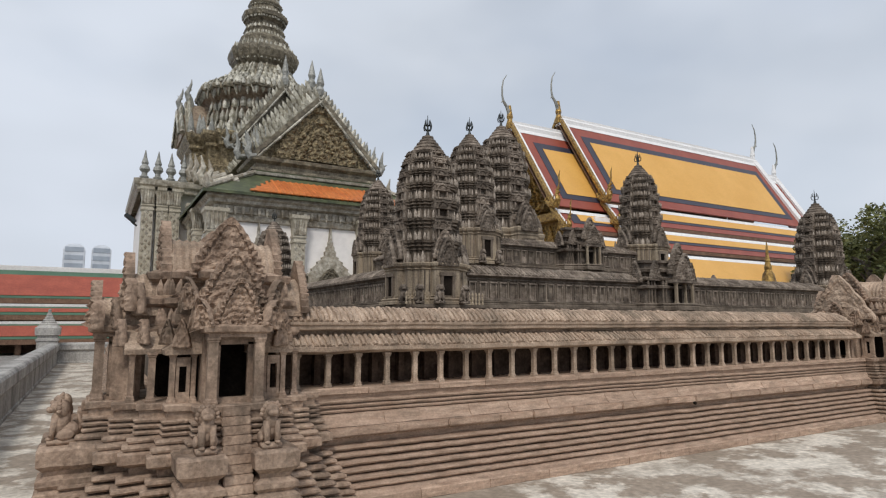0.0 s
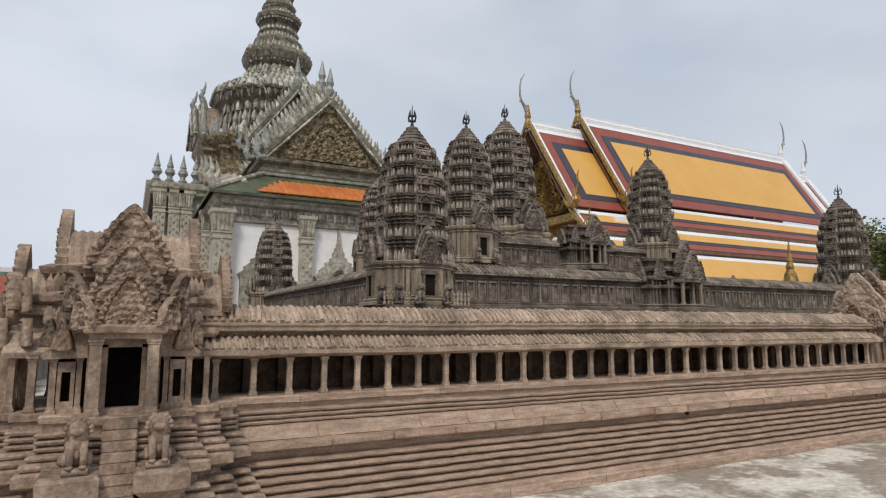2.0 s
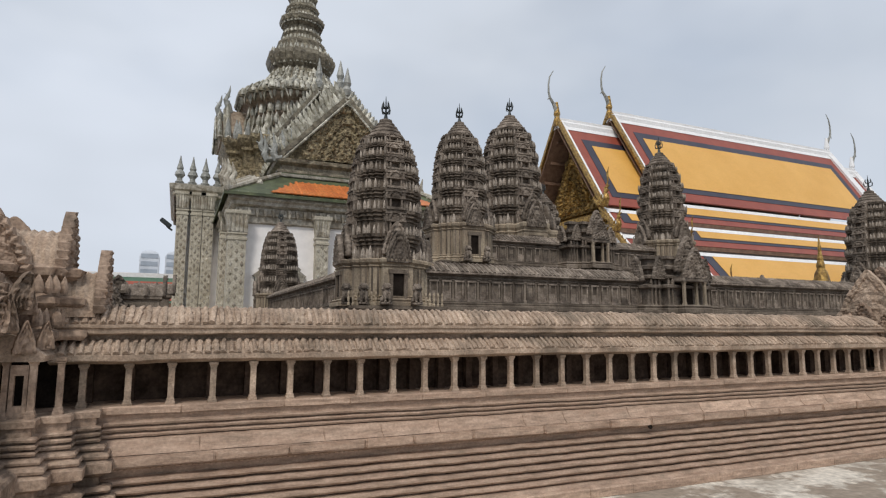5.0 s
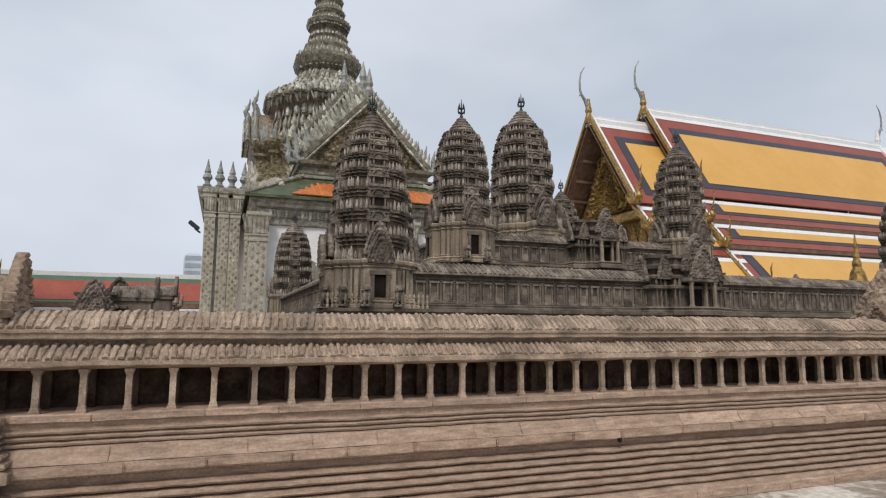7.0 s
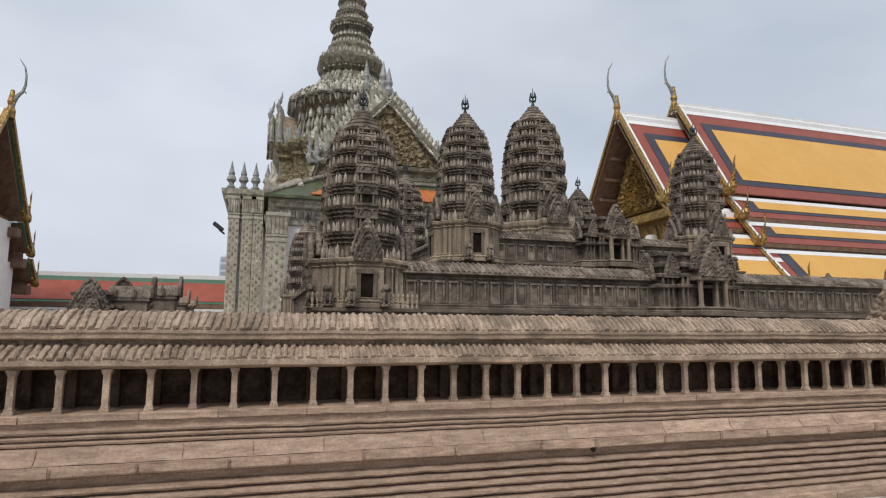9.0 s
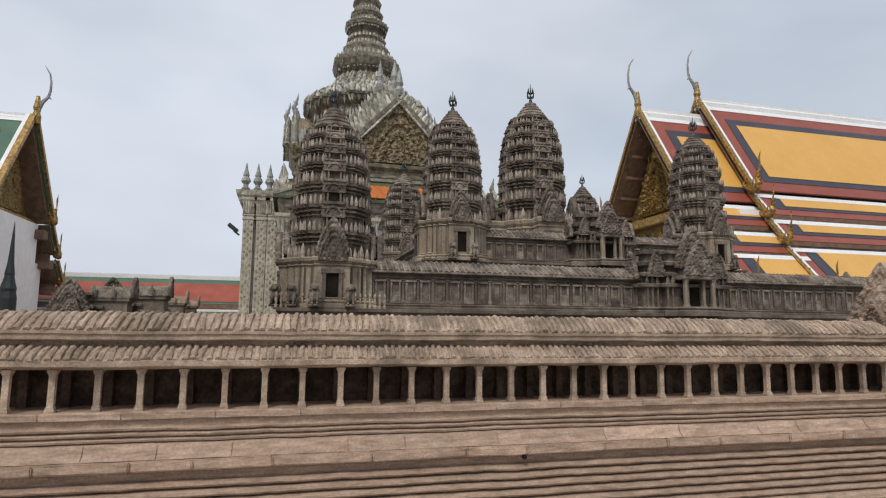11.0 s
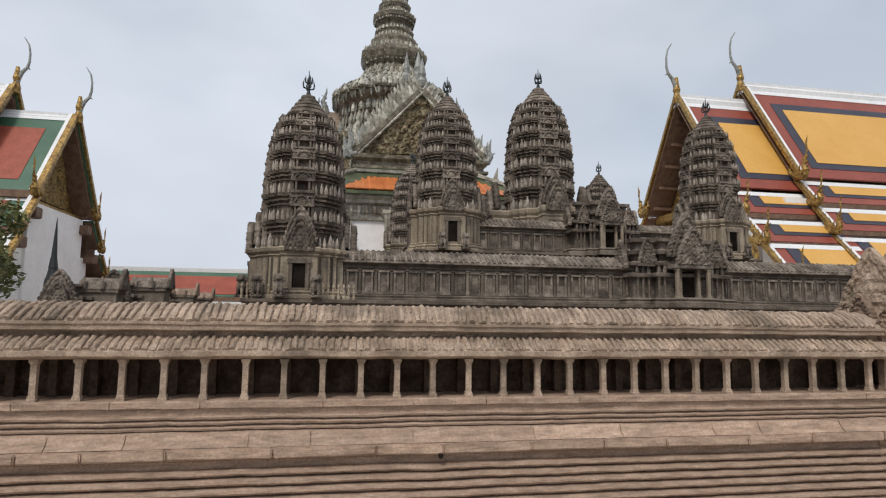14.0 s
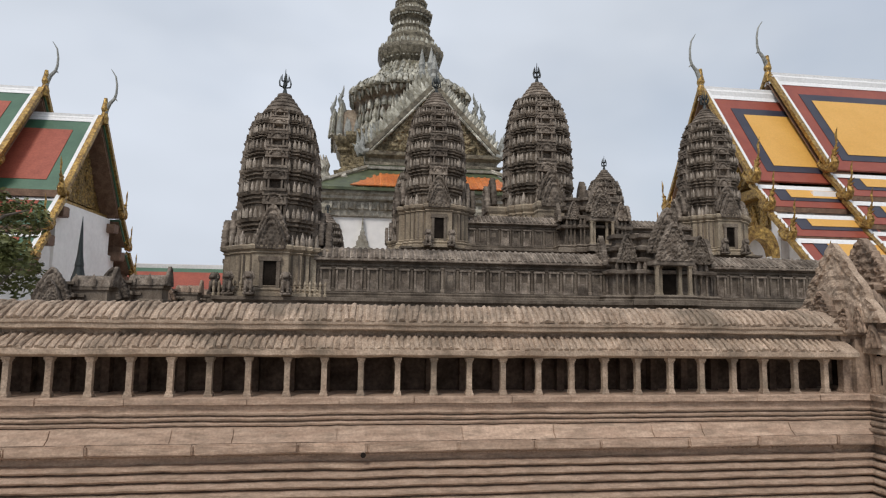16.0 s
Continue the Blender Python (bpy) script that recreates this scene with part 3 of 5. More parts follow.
# ---- terraces of the two inner enclosures ----
def terrace(name, label, poly, z0, z1, steps, out):
    t = thing(name, label, "terrace")
    prof = []
    dz = (z1 - z0) / steps
    for i in range(steps):
        d, z = out * (1 - i / steps), z0 + dz * i
        prof += [(d, z), (d, z + dz * 0.25), (d - out * 0.35 / steps, z + dz * 0.35), (d - out * 0.3 / steps, z + dz * 0.75), (d + 0.01, z + dz * 0.85), (d + 0.01, z + dz * 0.98)]
    bm = bmesh.new()
    sweep(bm, poly, prof + [(0, z1)])
    part("moulded_base", bm, M_DARKWALL, t)
    return t


bm = bmesh.new()
box(bm, 1.2, 22, 6.5, 26.4, 0.0, 0.55)
tagged(part("floor_court", bm, M_DARKWALL), "dark stone court inside the outer gallery", "floor", kind="structure")
CX2, D2, D3 = 12.44, (6.91, 5.97), (3.2, 3.02)
terrace("second_terrace", "dark moulded stone terrace carrying the second gallery", rect(CX2 - 7.6, CX2 + 7.6, CY - 6.72, CY + 6.72), 0.5, 1.95, 4, 0.4)
terrace("upper_terrace", "steep moulded stone terrace carrying the inner towers", rect(CX - 3.85, CX + 3.85, CY - 3.62, CY + 3.62), 1.9, 3.1, 4, 0.5)


def baluster_rows():
    """Low stone balusters on the edge of the second terrace, beside the corner tower doors."""
    edge = bpy.data.objects["second_terrace"]
    bm = bmesh.new()
    lathe(bm, [(0.024, 0.0), (0.024, 0.03), (0.014, 0.05), (0.022, 0.10), (0.014, 0.15), (0.022, 0.17), (0.022, 0.19), (0.006, 0.23)], 8)
    first = part("baluster", bm, M_PALE, edge)
    tx, ty = CX2 - D2[0], CY - 6.68
    spots = [(tx - 0.80 + 0.075 * k, ty) for k in range(7)] + [(tx + 0.36 + 0.075 * k, ty) for k in range(7)]
    first.location = (*spots[0], 1.95)
    for x, y in spots[1:]:
        place(first, edge, pose(x, y, 1.95))


baluster_rows()


def wall_gallery(name, label, length, z0, ze, zr, depth, at, turn, pitch=0.245):
    """A walled gallery along its own x, front at y 0, with blind windows and a ribbed roof."""
    g = thing(name, label, "gallery", at=(at[0], at[1], 0))
    g.rotation_euler.z = radians(turn)
    h = ze - z0
    bm = bmesh.new()
    sweep(bm, rect(-length / 2, length / 2, 0, depth), [(0.10, z0 - 0.02), (0.10, z0 + 0.05 * h), (0.06, z0 + 0.08 * h), (0.07, z0 + 0.13 * h), (0.03, z0 + 0.16 * h), (0.0, z0 + 0.20 * h), (0, z0 + 0.84 * h), (0.02, z0 + 0.87 * h), (0.01, z0 + 0.92 * h), (0.04, z0 + 0.96 * h), (0.04, ze)])
    part("wall", bm, M_DARKWALL, g)
    bm = bmesh.new()
    prof = [(-0.09, ze - 0.01), (-0.10, ze), (-0.10, ze + 0.03), (-0.03, ze + 0.35 * (zr - ze)), (0.1, ze + 0.72 * (zr - ze)), (depth / 2, zr), (depth - 0.1, ze + 0.72 * (zr - ze)), (depth + 0.06, ze + 0.03), (depth + 0.06, ze - 0.01)]
    rings(bm, [[(x, y, z) for y, z in prof] for x in (-length / 2, length / 2)], True, True)
    part("roof", bm, M_DARK, g)
    if turn > 80:
        return g
    rib = part("roof_tile", roof_rib([(-0.095, ze + 0.03), (-0.03, ze + 0.36 * (zr - ze)), (0.1, ze + 0.73 * (zr - ze)), (depth / 2, zr)], 0.075, 0.022), M_DARK, g)
    rib.location = (-length / 2 + 0.05, 0.1, ze + 0.73 * (zr - ze))
    n = int(length / 0.092)
    for k in range(1, n):
        place(rib, g, pose(-length / 2 + 0.05 + 0.092 * k, 0.1, ze + 0.73 * (zr - ze) + random.uniform(-0.006, 0.004), 0, random.uniform(-3, 3), 0))
    n = int(length / pitch)
    x0 = -pitch * (n - 1) / 2
    bm = bmesh.new()
    w, za, zb = 0.052, z0 + 0.26 * h, z0 + 0.72 * h
    for s in (-1, 1):
        box(bm, s * w, s * (w + 0.03), -0.03, 0.0, za - 0.02, zb + 0.02)
    box(bm, -w - 0.04, w + 0.04, -0.042, 0.0, zb + 0.02, zb + 0.05)
    box(bm, -w - 0.04, w + 0.04, -0.036, 0.0, za - 0.05, za - 0.02)
    box(bm, -w, w, -0.014, 0.0, za - 0.02, za + 0.5 * (zb - za))
    win = part("blind_window", bm, M_DARK, g)
    win.location.x = x0
    pan = part("window_panel", boxed(-w, w, -0.006, -0.002, za + 0.5 * (zb - za), zb + 0.02), M_DARKWALL, g)
    pan.location.x = x0
    bm = bmesh.new()
    sweep(bm, rect(-0.02, 0.02, -0.018, 0.02), [(0.012, z0 + 0.18 * h), (0.012, z0 + 0.25 * h), (0, z0 + 0.27 * h), (0, z0 + 0.78 * h), (0.012, z0 + 0.81 * h), (0.012, z0 + 0.85 * h)])
    pil = part("pilaster", bm, M_DARKWALL, g)
    pil.location.x = x0 - pitch / 2
    for k in range(1, n):
        place(win, g, pose(x0 + pitch * k, 0, 0))
        place(pan, g, pose(x0 + pitch * k, 0, 0))
        place(pil, g, pose(x0 + pitch * (k - 0.5), 0, 0))
    return g


for at, turn, ln in (((CX2, CY - 6.35), 0, 12.6), ((CX2 - 7.29, CY), -90, 10.7), ((CX2 + 7.29, CY), 90, 10.7), ((CX2, CY + 6.35), 180, 12.6)):
    wall_gallery("second_gallery", "low dark stone gallery wall with blind windows and ribbed roof", ln, 1.95, 2.54, 2.76, 0.5, at, turn)
for at, turn, ln in (((CX, CY - 3.35), 0, 5.2), ((CX - 3.55, CY), -90, 4.9), ((CX + 3.55, CY), 90, 4.9), ((CX, CY + 3.35), 180, 5.2)):
    wall_gallery("inner_gallery", "dark stone inner gallery wall below the central tower", ln, 3.1, 3.66, 3.87, 0.45, at, turn)

outer = khmer_tower("weathered dark stone lotus-bud tower with trident finial", 0.63, 1.98, 2.72, 5.32, 5.75, (CX2 - D2[0], CY - D2[1]), "corner towers of the second gallery")
for sx, sy in ((1, -1), (-1, 1), (1, 1)):
    copy_thing(outer, pose(CX2 + sx * D2[0], CY + sy * D2[1], 0))
mid = khmer_tower("weathered dark stone lotus-bud tower of the inner terrace", 0.645, 3.1, 3.98, 6.62, 7.1, (CX - D3[0], CY - D3[1]), "corner towers of the inner gallery")
for sx, sy in ((1, -1), (-1, 1), (1, 1)):
    copy_thing(mid, pose(CX + sx * D3[0], CY + sy * D3[1], 0))
khmer_tower("tallest dark stone lotus-bud tower at the centre", 0.92, 3.1, 4.6, 8.25, 8.84, (CX, CY), "", porch=1.25)


# ---- pavilions of the outer gallery ----
def lion():
    """A seated guardian lion that faces -y."""
    bm = bmesh.new()

    def ball(x, y, z, sx, sy, sz, rx=0):
        bmesh.ops.create_uvsphere(bm, u_segments=12, v_segments=8, radius=1, matrix=pose(x, y, z, rx) @ Matrix.Diagonal((sx, sy, sz, 1)))

    box(bm, -0.07, 0.07, -0.09, 0.11, 0, 0.035)
    ball(0, 0.05, 0.10, 0.062, 0.075, 0.068)
    ball(0, 0.0, 0.17, 0.056, 0.058, 0.10, -14)
    ball(0, -0.03, 0.19, 0.05, 0.045, 0.06)
    ball(0, 0.0, 0.26, 0.076, 0.052, 0.078)
    ball(0, -0.045, 0.28, 0.05, 0.042, 0.046)
    ball(0, -0.08, 0.262, 0.04, 0.03, 0.026)
    for k in range(9):
        ball(0.07 * math.cos(math.pi * k / 8), -0.022, 0.25 + 0.075 * math.sin(math.pi * k / 8), 0.018, 0.02, 0.018)
    for s in (-1, 1):
        tube(bm, [(s * 0.036, -0.045, 0.20), (s * 0.038, -0.058, 0.11), (s * 0.038, -0.062, 0.045)], [0.028, 0.022, 0.02], 8)
        ball(s * 0.038, -0.075, 0.045, 0.022, 0.03, 0.014)
        ball(s * 0.062, 0.03, 0.075, 0.024, 0.06, 0.045)
        ball(s * 0.04, -0.02, 0.325, 0.014, 0.012, 0.02)
    tube(bm, [(0, 0.11, 0.06), (0, 0.13, 0.15), (0, 0.10, 0.22)], [0.016, 0.018, 0.01], 6)
    roughen(bm, 0.004, 40)
    return bm


def pavilion(name, label, cx, cy, sides):
    p = thing(name, label, "pavilion", at=(cx, cy, 0))
    bm = bmesh.new()
    sweep(bm, dense(cross(0, 0, [(0.98, 0.27), (0.80, 0.46), (0.64, 0.64), (0.46, 0.80), (0.27, 0.98)]), 0.09), PBASE)
    roughen(bm, 0.008, 6.0)
    part("base", bm, M_CARVED, p, "stepped stone base with mouldings")
    # Core behind the porches, coloured near-black in place of interior shade.
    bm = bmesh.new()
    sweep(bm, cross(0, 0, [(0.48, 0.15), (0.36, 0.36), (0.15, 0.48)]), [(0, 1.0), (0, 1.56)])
    part("inner_core", bm, M_HOLESHADE, p, "interior wall painted near-black for shade")
    bm = bmesh.new()
    sweep(bm, dense(cross(0, 0, [(0.60, 0.24), (0.44, 0.44), (0.24, 0.60)]), 0.08), [(-0.2, 1.50), (0.06, 1.51), (0.08, 1.54), (0.08, 1.58), (0.02, 1.60), (-0.03, 1.62), (-0.03, 1.74), (0.03, 1.77), (0.05, 1.79), (0.05, 1.83), (-0.01, 1.85), (-0.06, 1.87), (-0.06, 1.97), (0.0, 2.0), (0.015, 2.05), (-0.06, 2.08)])
    roughen(bm, 0.008, 9.0)
    part("upper_storey", bm, M_CARVED, p, "corniced upper storey")
    blk = None
    for a in (0, 90, 180, 270):
        for s in (-1, 1):
            for k, z in ((0.50, 1.62), (0.40, 1.62), (0.47, 1.86), (0.38, 1.86)):
                m = rotz(a) @ pose(s * k, -0.44 if k > 0.42 else -0.52, z, 0, 0, random.uniform(-12, 12))
                if blk is None:
                    blk = part("antefix", leaf(0.075, 0.13, 0.05), M_CARVED, p)
                    blk.matrix_basis = m
                else:
                    place(blk, p, m)
    TELE = ((0.95, 1.61, 0.38, 0.24, 0.40, 0.38), (0.72, 1.72, 0.52, 0.34, 0.62, 0.52), (0.45, 2.0, 0.62, 0.38, 0.68, 0.54))
    made = {}
    for a in (0, 90, 180, 270):
        m = rotz(a)
        for i, (e, z, w, h, pw, ph) in enumerate(TELE):
            if a not in sides and i == 0:
                continue
            if i not in made:
                bm = bmesh.new()
                gable_roof(bm, w, h, e)
                ro = part("roof", bm, M_ROOFSTONE, p)
                pd = part("pediment", flame(pw, ph, 0.075, seed=1.0 + 3 * i, nu=56, nv=56, bands=0.2, bulge=1.35, lobes=5.0, rough=0.6, teeth=8), M_CARVED, p, "carved flame-shaped pediment")
                made[i] = (ro, pd)
                ro.matrix_basis, pd.matrix_basis = m @ pose(0, -e, z), m @ pose(0, -e - 0.01, z)
            else:
                place(made[i][0], p, m @ pose(0, -e, z))
                place(made[i][1], p, m @ pose(0, -e - 0.01, z))
    for a in sides:
        m = rotz(a)
        lead = "porch" not in made
        made["porch"] = True
        for sx in (-1, 1):
            b1 = part("porch_pillar", pillar(0.072, 1.008, 1.52), M_CARVED, p)
            b1.matrix_basis = m @ pose(sx * 0.175, -0.93, 0)
            b1 = part("side_wall", boxed(-0.028, 0.028, -0.84, -0.62, 1.0, 1.52), M_CARVED, p)
            b1.matrix_basis = m @ pose(sx * 0.20, 0, 0)
            for xa, wq in ((0.275, 0.034), (0.43, 0.04), (0.57, 0.04)):
                b1 = part("pilaster", pillar(wq, 1.008, 1.40), M_CARVED, p)
                b1.matrix_basis = m @ pose(sx * xa, -0.70 if xa < 0.5 else -0.56, 0)
            for xa, ya, wn in ((0.352, -0.69, 0.105),):
                wing = bmesh.new()
                box(wing, -wn / 2, -wn / 2 + 0.025, -0.02, 0.02, 1.0, 1.36), box(wing, wn / 2 - 0.025, wn / 2, -0.02, 0.02, 1.0, 1.36)
                box(wing, -wn / 2 + 0.025, wn / 2 - 0.025, -0.018, 0.018, 1.29, 1.36), box(wing, -wn / 2 + 0.025, wn / 2 - 0.025, -0.018, 0.018, 1.0, 1.09)
                b1 = part("window_frame", wing, M_CARVED, p, "pierced window opening")
                b1.matrix_basis = m @ pose(sx * xa, ya, 0)
            hr = bmesh.new()
            rings(hr, [[(0.16, y, 1.38), (0.49, y, 1.38), (0.50, y, 1.42), (0.45, y, 1.46), (0.33, y, 1.55), (0.16, y, 1.60)] for y in np.linspace(-0.76, -0.2, 14)], True, True)
            roughen(hr, 0.008, 12)
            b1 = part("half_roof", hr, M_ROOFSTONE, p)
            b1.matrix_basis = m @ Matrix.Diagonal((sx, 1, 1, 1))
            for x_, y_, z_, w_, h_, sd in ((0.38, -0.78, 1.44, 0.14, 0.22, 9), (0.28, -0.82, 1.58, 0.14, 0.26, 4), (0.34, -0.66, 1.70, 0.16, 0.26, 5), (0.47, -0.62, 1.46, 0.12, 0.20, 6)):
                b1 = part("corner_leaf", flame(w_, h_, 0.06, seed=sd + sx, nu=14, nv=14, teeth=0), M_CARVED, p, smooth=True)
                b1.matrix_basis = m @ pose(sx * x_, y_, z_, 0, 0, sx * 20)
        for sx in (-1, 1):
            b1 = part("naga_head", flame(0.15, 0.23, 0.09, seed=71.0 + sx, nu=12, nv=12, bulge=1.8, teeth=0), M_CARVED, p)
            b1.matrix_basis = m @ pose(sx * 0.235, -0.97, 1.59, 0, sx * 12, sx * 25)
            b1 = part("naga_head", flame(0.15, 0.26, 0.08, seed=73.0 + sx, nu=12, nv=12, bulge=1.8, teeth=0), M_CARVED, p)
            b1.matrix_basis = m @ pose(sx * 0.31, -0.75, 1.74, 0, sx * 12, sx * 25)
        fr = bmesh.new()
        for sx in (-1, 1):
            box(fr, sx * 0.105, sx * 0.172, -0.86, -0.82, 1.04, 1.48)
        box(fr, -0.172, 0.172, -0.86, -0.82, 1.46, 1.52), box(fr, -0.172, 0.172, -0.88, -0.80, 1.0, 1.05)
        b1 = part("door_frame", fr, M_CARVED, p)
        b1.matrix_basis = m
        lt = bmesh.new()
        sweep(lt, dense(rect(-0.22, 0.22, -0.98, -0.5), 0.06), [(-0.02, 1.515), (0.0, 1.52), (0.0, 1.545), (0.035, 1.56), (0.04, 1.60), (0.02, 1.615)])
        roughen(lt, 0.006, 9)
        b1 = part("lintel", lt, M_CARVED, p)
        b1.matrix_basis = m
        for k in range(15):
            b1 = part("step", boxed(-0.105, 0.105, -1.03 - 0.026 * (14 - k), -0.95, 0.066 * k, 0.066 * (k + 1), 0.007), M_CARVED, p)
            b1.matrix_basis = m
        for sx in (-1, 1):
            bl = bmesh.new()
            sweep(bl, dense(rect(-0.14, 0.14, -1.27, -0.9), 0.07), [(0.06, 0.0), (0.06, 0.1), (0.02, 0.12), (0.05, 0.14), (0.05, 0.18), (0.015, 0.2), (0.04, 0.23), (0.04, 0.27), (0.0, 0.30), (0.03, 0.33), (0.03, 0.37), (-0.01, 0.40), (0.02, 0.43), (0.02, 0.47), (-0.03, 0.50), (-0.02, 0.53), (0.025, 0.57), (0.03, 0.68), (0.015, 0.70)])
            roughen(bl, 0.008, 8)
            b1 = part("stair_block", bl, M_CARVED, p)
            b1.matrix_basis = m @ pose(sx * 0.26, 0, 0)
    return p


CPX, CPY = 0.97, 5.87
pavilion("corner_pavilion", "carved beige stone corner pavilion with stairs and doorway", CPX, CPY, (0, 270))
pavilion("entrance_pavilion", "carved beige stone entrance pavilion of the gallery", 12.48, CPY, (0, 270, 90))
ep = bpy.data.objects["entrance_pavilion"]
o = part("end_pediment", flame(1.15, 0.80, 0.06, seed=77.0, nu=48, nv=36, bands=0.1, bulge=1.15, lobes=3.0, teeth=0), M_ROOFSTONE, ep, "pale eroded end pediment")
o.matrix_basis = pose(-0.80, 0.0, 1.68, 0, 0, -90)
lion_a = tagged(part("guardian_lion", lion(), M_CARVED, smooth=True), "weathered stone seated lion on a stair block", "statue", "guardian lions")
lion_a.matrix_basis = pose(CPX + 0.23, CPY - 1.15, 0.70)
for x, y, t in ((-0.23, -1.15, 0), (-1.15, -0.23, -90), (-1.15, 0.23, -90)):
    copy_thing(lion_a, pose(CPX + x, CPY + y, 0.70, 0, 0, t))
# ---- Thai halls ----
def slab(bm, pts, th=0.12, up=0.0):
    """A flat panel from coplanar corner points, raised and thickened along its upper normal."""
    pts = [Vector(p) for p in pts]
    nrm = (pts[1] - pts[0]).cross(pts[2] - pts[0]).normalized()
    if nrm.z < 0:
        nrm = -nrm
    a = [bm.verts.new(p + nrm * up) for p in pts]
    b = [bm.verts.new(p + nrm * (up + th)) for p in pts]
    n = len(a)
    bm.faces.new(a), bm.faces.new(b[::-1])
    for i in range(n):
        bm.faces.new((a[i], a[(i + 1) % n], b[(i + 1) % n], b[i]))


def chofa(h, side):
    """A horn-like roof finial in the plane of x and z; the horn bulges away from side."""
    bm = bmesh.new()
    P = [(0.0, 0.0), (0, 0.12), (-0.05, 0.22), (-0.15, 0.33), (-0.31, 0.43), (-0.36, 0.54), (-0.36, 0.70), (-0.30, 0.86), (-0.12, 1.0)]
    R = [0.05, 0.05, 0.042, 0.034, 0.026, 0.021, 0.018, 0.014, 0.005]
    tube(bm, [(side * x * h * 0.5, 0, z * h) for x, z in P], [q * h for q in R], 8)
    tube(bm, [(side * -0.15 * h, 0, 0.44 * h), (side * -0.21 * h, 0, 0.385 * h)], [0.025 * h, 0.004 * h], 6)
    return bm


def tail(h):
    """A curled gilded bargeboard end in the plane of y and z, towards -y."""
    bm = bmesh.new()
    tube(bm, [(0, 0.3 * h, 0.2 * h), (0, 0, 0), (0, -0.3 * h, -0.02 * h), (0, -0.45 * h, 0.2 * h), (0, -0.38 * h, 0.45 * h), (0, -0.5 * h, 0.75 * h), (0, -0.62 * h, 1.05 * h)], [0.15 * h, 0.2 * h, 0.21 * h, 0.16 * h, 0.1 * h, 0.055 * h, 0.01 * h], 8)
    tube(bm, [(0, -0.58 * h, 0.95 * h), (0, -0.56 * h, 1.3 * h), (0, -0.66 * h, 1.6 * h)], [0.04 * h, 0.05 * h, 0.005 * h], 6)
    for k in range(4):
        tube(bm, [(0, (-0.30 - 0.03 * k) * h, (0.05 + 0.2 * k) * h), (0, (-0.62 - 0.03 * k) * h, (0.16 + 0.2 * k) * h)], [0.1 * h, 0.01 * h], 5)
    for k in range(5):
        tube(bm, [(0, (0.42 - 0.22 * k) * h, (0.26 - 0.07 * k) * h), (0, (0.27 - 0.22 * k) * h, (0.62 - 0.07 * k) * h)], [0.1 * h, 0.01 * h], 5)
    return bm


def layer(parent, x0, x1, yc, inner, outer, coats, th=0.18):
    """Both slopes of a roof layer along x. coats: (material, left, right, top, bottom, raise), margins in metres."""
    for s in (-1, 1):
        (ri, zi), (ro, zo) = inner, outer
        run = math.hypot(ro - ri, zi - zo)

        def P(x, d):
            k = d / run
            return (x, yc + s * (ri + (ro - ri) * k), zi + (zo - zi) * k)
        for i, (m_, a, b, c, d, up) in enumerate(coats):
            bm = bmesh.new()
            slab(bm, [P(x0 + a, c), P(x1 - b, c), P(x1 - b, run - d), P(x0 + a, run - d)], th if i == 0 else 0.03, up)
            part("roof_slope" if i == 0 else "roof_panel", bm, m_, parent)
        bm = bmesh.new()
        slab(bm, [P(x0 + 0.1, 0.05), P(x1 - 0.1, 0.05), P(x1 - 0.1, run - 0.1), P(x0 + 0.1, run - 0.1)], 0.06, -0.09)
        part("roof_underside", bm, M_SOFFIT, parent, "dark timber roof underside")


def barge(parent, x, yc, inner, outer, m_gold, width=0.7, th=0.55, spikes=0, tail_h=1.8, facing=-1):
    """Gilded bargeboards on both slopes of a gable end, with upturned tails and a row of flame teeth."""
    for s in (-1, 1):
        (ri, zi), (ro, zo) = inner, outer
        bm = bmesh.new()
        slab(bm, [(x - width / 2, yc + s * ri, zi), (x + width / 2, yc + s * ri, zi), (x + width / 2, yc + s * ro, zo), (x - width / 2, yc + s * ro, zo)], th, 0.1)
        part("bargeboard", bm, m_gold, parent)
        bm = bmesh.new()
        slab(bm, [(x - facing * width * 0.5, yc + s * ri, zi), (x - facing * width * 1.15, yc + s * ri, zi), (x - facing * width * 1.15, yc + s * ro, zo), (x - facing * width * 0.5, yc + s * ro, zo)], 0.32, 0.06)
        part("roof_trim", bm, M_TRIMWHITE, parent, "white edge trim")
        if tail_h:
            t = part("bargeboard_tail", tail(tail_h), M_GOLD, parent, "curled gilded bargeboard tail")
            t.matrix_basis = pose(x, yc + s * ro, zo, 0, 0, 0 if s < 0 else 180)
        if spikes:
            lf = None
            for k in range(1, spikes):
                y, z = yc + s * (ri + (ro - ri) * k / spikes), zi + (zo - zi) * k / spikes
                if lf is None:
                    lf = part("flame_tooth", leaf(0.2, 0.42, 0.2), M_GOLD, parent)
                    lf.matrix_basis = pose(x, y, z + 0.34, s * -25, 0, 90)
                else:
                    place(lf, parent, pose(x, y, z + 0.34, s * -25, 0, 90))


def yellow_hall():
    h = thing("yellow_roofed_hall", "Thai temple hall with yellow, red and navy tiled roof", "temple hall")
    yc = 51.0
    R, N, Y, W = M_REDTILE, M_NAVY, M_YELLOW, M_TRIMWHITE
